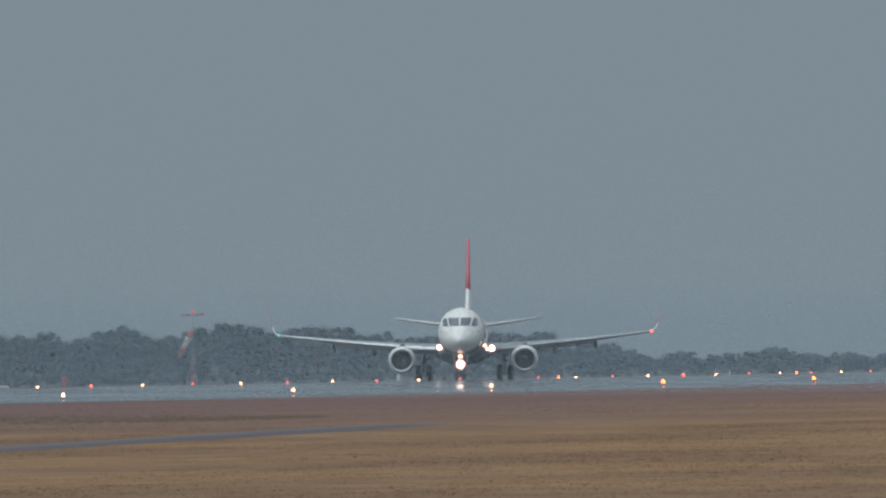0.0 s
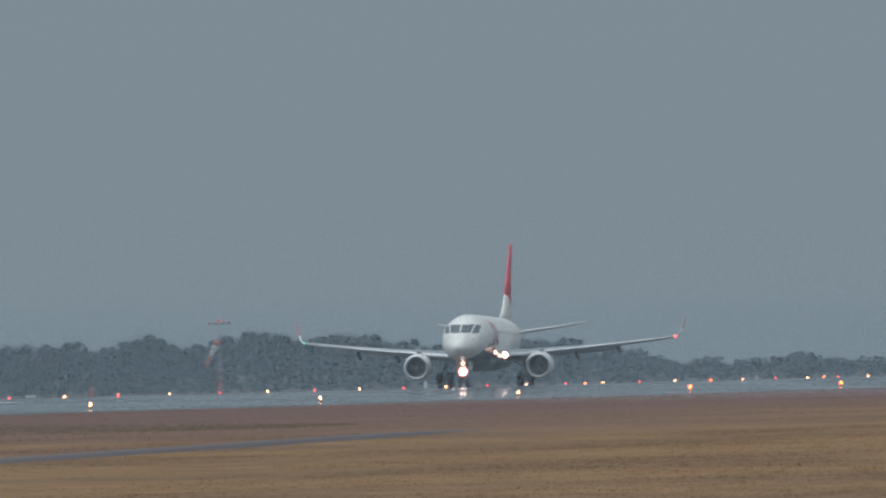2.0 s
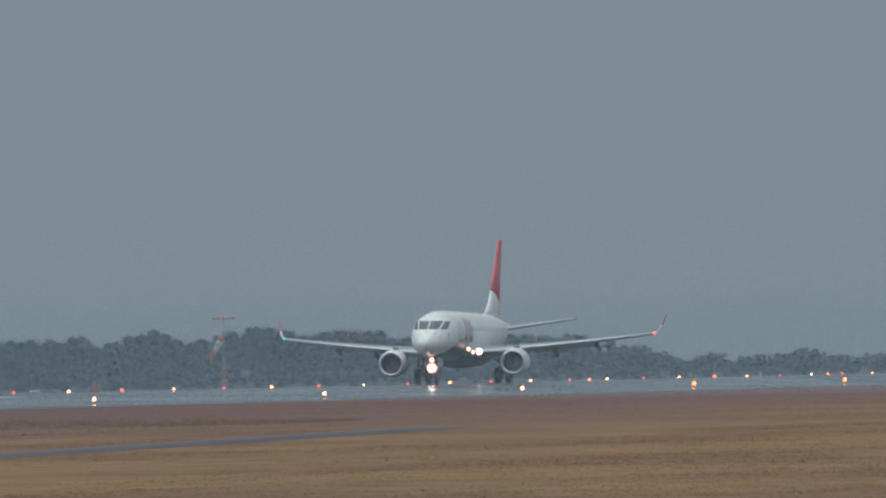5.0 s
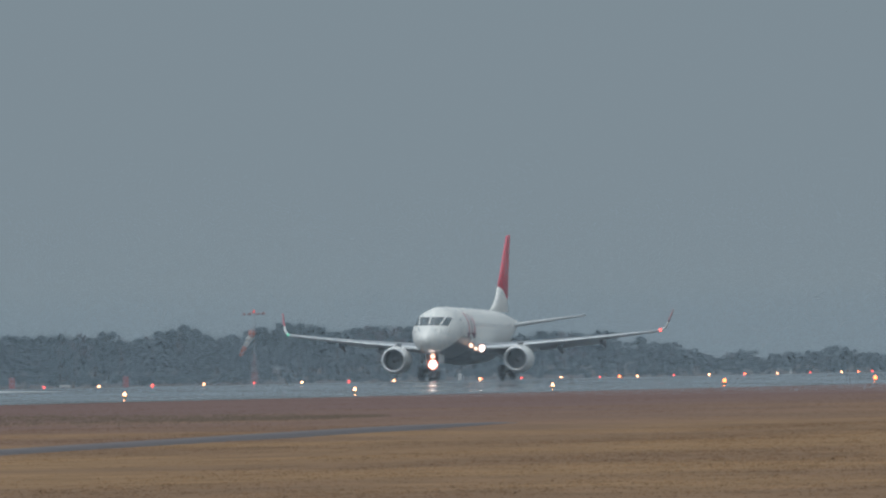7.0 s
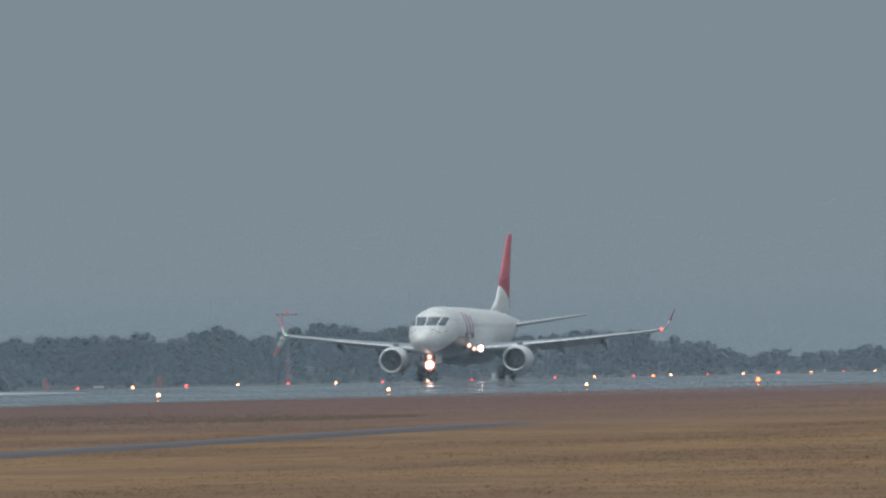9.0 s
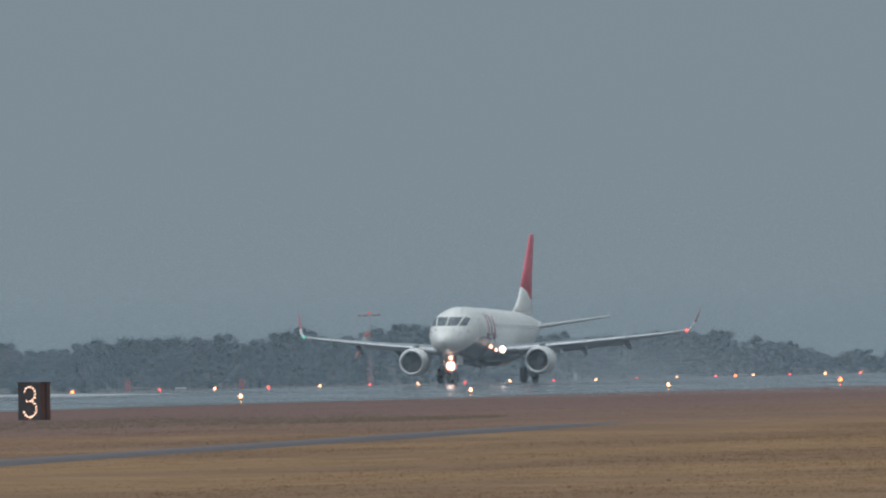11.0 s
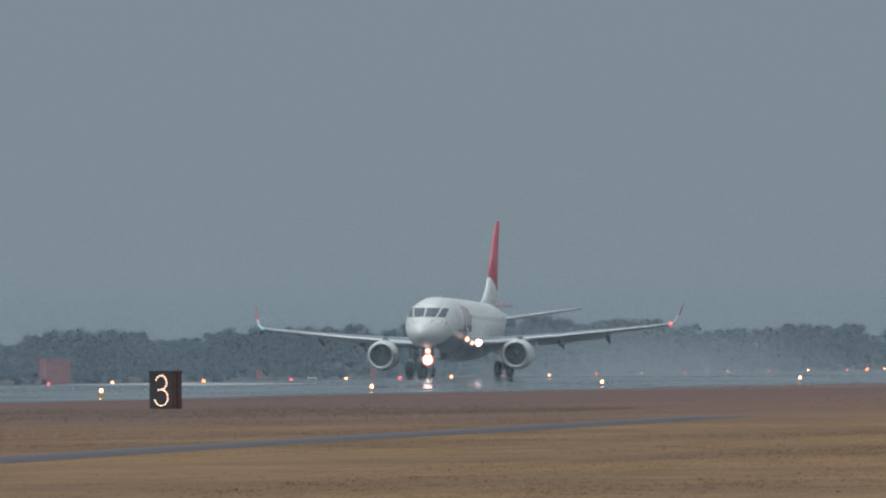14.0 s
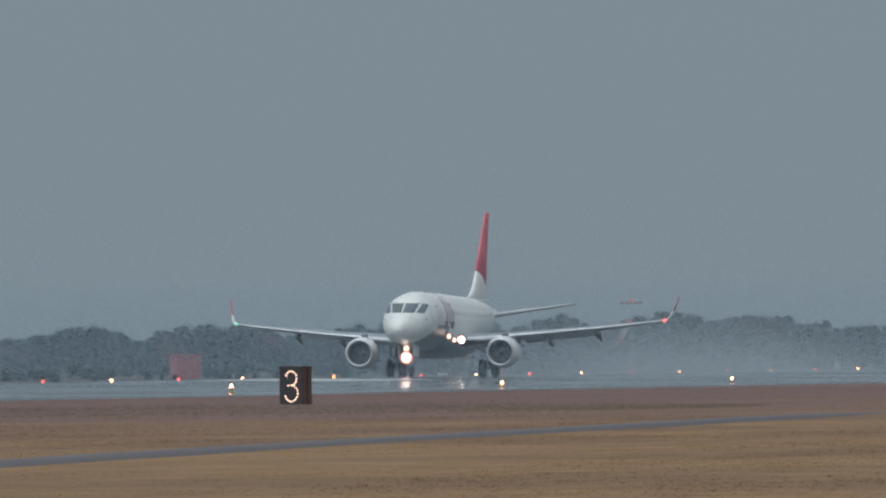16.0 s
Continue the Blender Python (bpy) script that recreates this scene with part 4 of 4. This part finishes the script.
    put("fin_foot", mesh_of("fin_foot", *loft(root), M_WHITE), plane, label="white foot of the fin")
    blade = [fin_ring(9.75, 3.2, 6.15, 0.98, 1.15), fin_ring(10.8, 2.5, 7.3, 1.0, 0.5), fin_ring(11.85, 1.85, 8.5, 1.0, 0.1), fin_ring(12.7, 1.35, 9.42, 1.0), fin_ring(12.9, 1.15, 9.54, 0.6)]
    put("fin", mesh_of("fin", *loft(blade), M_RED), plane, label="red tail fin")
    put("tail_cone_cap", mesh_of("tail_cone_cap", *lathe([(15.3, 0.2), (15.62, 0.14), (15.64, 0.05)], 14), M_WING), plane, pose(0, 0, 3.79))
    for y, z, h in ((-7.5, 4.73, 0.12), (-2.0, 4.66, 0.12)):
        put("antenna", mesh_of("antenna", *loft([[(-0.02, y, z), (0.02, y, z), (0.02, y + 0.4, z), (-0.02, y + 0.4, z)], [(-0.01, y + 0.25, z + h), (0.01, y + 0.25, z + h), (0.01, y + 0.42, z + h), (-0.01, y + 0.42, z + h)]]), M_WHITE, False), plane)
    put("belly_antenna", mesh_of("belly_antenna", *loft([[(-0.02, -3.0, 1.02), (0.02, -3.0, 1.02), (0.02, -2.6, 1.02), (-0.02, -2.6, 1.02)], [(-0.01, -2.8, 0.82), (0.01, -2.8, 0.82), (0.01, -2.6, 0.82), (-0.01, -2.6, 0.82)]]), M_FAIRING, False), plane)
    wheels = build_gear(plane)
    return plane, wheels


# the airliner on the runway: seconds, x, y, heading
ROLL = [(0.0, -173.02, 947.69, 8.96), (0.5, -172.84, 946.85, 7.07), (1.0, -172.74, 945.99, 5.50), (1.5, -172.72, 945.13, 3.90), (2.0, -172.74, 944.31, 2.79),
        (2.5, -172.83, 943.54, 1.84), (3.0, -172.98, 942.82, 1.05), (3.5, -173.14, 942.10, 0.48), (4.0, -173.34, 941.33, 0.01), (4.5, -173.53, 940.57, -0.05),
        (7.0, -173.56, 929.97, -0.96), (7.5, -173.56, 927.29, -1.24), (8.0, -173.59, 924.58, -1.33), (8.5, -173.66, 921.82, -1.39), (9.0, -173.77, 919.02, -1.43),
        (11.5, -174.39, 894.17, -0.86), (12.0, -174.27, 885.64, -0.18), (12.5, -174.15, 877.01, 0.60), (13.0, -174.11, 868.16, 1.11), (13.5, -174.06, 858.94, 1.61),
        (14.0, -174.01, 849.26, 1.82), (14.5, -173.93, 839.13, 2.16), (15.0, -173.84, 828.60, 2.30), (15.5, -173.80, 817.76, 2.03), (16.0, -173.83, 806.80, 1.49)]


# ---- mist and wheel spray ----
DROP_FACE = unit(np.array([0.15, -0.93, 0.33]))


def flakes(centres, size, rng):
    """Small drops, each one triangle, all lit alike as round drops are."""
    n = len(centres)
    s = rng.uniform(0.6, 1.4, n)[:, None] * size
    u = unit(np.cross(DROP_FACE, rng.normal(0, 1, (n, 3))))
    w = np.cross(DROP_FACE, u)
    return np.stack([centres - u * s, centres + u * s, centres + w * s * 1.5], 1).reshape(-1, 3)


def build_mist():
    """Haze as tiny drops before the trees, and a bank before the airliner."""
    rng = np.random.default_rng(31)
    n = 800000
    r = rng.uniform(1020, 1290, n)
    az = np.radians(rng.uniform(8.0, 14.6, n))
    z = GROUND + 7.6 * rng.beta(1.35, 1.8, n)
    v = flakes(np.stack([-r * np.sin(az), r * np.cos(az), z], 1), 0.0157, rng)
    # nearer bank added to lift the airliner's dark parts
    k = 800000
    r = rng.uniform(650, 790, k)
    az = np.radians(rng.uniform(8.0, 14.6, k))
    near = np.stack([-r * np.sin(az), r * np.cos(az), GROUND + 0.2 + np.abs(rng.normal(0, 1, k)) * 4.2], 1)
    v = np.concatenate([v, flakes(near, 0.0104, rng)])
    tagged(put("mist", bulk_mesh("mist", v, np.arange(len(v)).reshape(-1, 3), M_MIST)), "veil of haze-tinted drops over the runway and trees", "mist", kind="stuff")


# a spray cloud's age in seconds, how far it drifts and how high it stands; it settles again
AGE, DRIFT, RISE = (0.0, 0.7, 1.6, 2.6, 4.5, 7.0, 12.0), (0, 1.5, 4, 6, 9, 12, 15), (-6, -0.6, 0.3, 0.3, -1.0, -2.4, -4.0)


def build_spray():
    """Clouds of spray that lift off the wet runway behind the wheels."""
    rng = np.random.default_rng(41)
    shapes = []
    for k in range(3):
        n = 26000
        c = rng.normal(0, 1, (n, 3)) * np.array([5.5, 7.0, 1.9])
        c[:, 2] = np.abs(c[:, 2]) * (0.7 + 0.5 * rng.random(n))
        v = flakes(c, 0.0155, rng)
        shapes.append(bulk_mesh("spray_cloud", v, np.arange(len(v)).reshape(-1, 3), M_SPRAY))
    times, ys = [q[0] for q in ROLL], [q[2] for q in ROLL]
    made = []
    for k in range(14):
        y = 925 - 8.6 * k
        t0 = float(np.interp(-(y - 5), [-q for q in ys], times))
        ob = put("spray_cloud", shapes[k % 3])
        tagged(ob, "pale cloud of fine water spray over the wet runway", "water spray", group="spray behind the airliner")
        made.append((ob, t0, MID + rng.uniform(-4, 4), y, rng.uniform(0, 40)))
    return made


build_ground()
build_runway()
build_road()
build_sign()
build_far_things()
airliner, wheels = build_airliner()
build_lights()
build_trees()
build_grass()
build_ditch()
build_mist()
clouds = build_spray()


def motions():
    walk(airliner, [(t, pose(x, y, CROWN - 0.02 - float(np.interp(t, (9, 16), (0, 0.04))), float(np.interp(t, (9, 11.5), (0, -0.3))), 0, h)) for t, x, y, h in ROLL])
    # the wheels roll with the way covered
    for wh, r in wheels:
        place, angle, rows = wh.matrix_basis.translation.copy(), 0.0, []
        for k in range(481):
            a, b = (float(np.interp(q / FPS, [w[0] for w in ROLL], [w[2] for w in ROLL])) for q in (k, k + 1))
            rows.append((k / FPS, pose(*place, angle)))
            angle += min(85.0, math.degrees((a - b) / r))
        walk(wh, rows)
    for ob, t0, x, y, turn in clouds:
        rows = [(0.0, pose(x, y, -6, 0, 0, turn))]
        for dt, dy, z in zip(AGE, DRIFT, RISE):
            if 0.1 < t0 + dt < 15.9:
                rows.append((t0 + dt, pose(x, y + dy, z, 0, 0, turn)))
        last = rows[-1][1].copy()
        late = 16.0 - t0
        last.translation.y = y + float(np.interp(late, AGE, DRIFT))
        last.translation.z = float(np.interp(late, AGE, RISE))
        walk(ob, rows + [(16.0, last)])


motions()
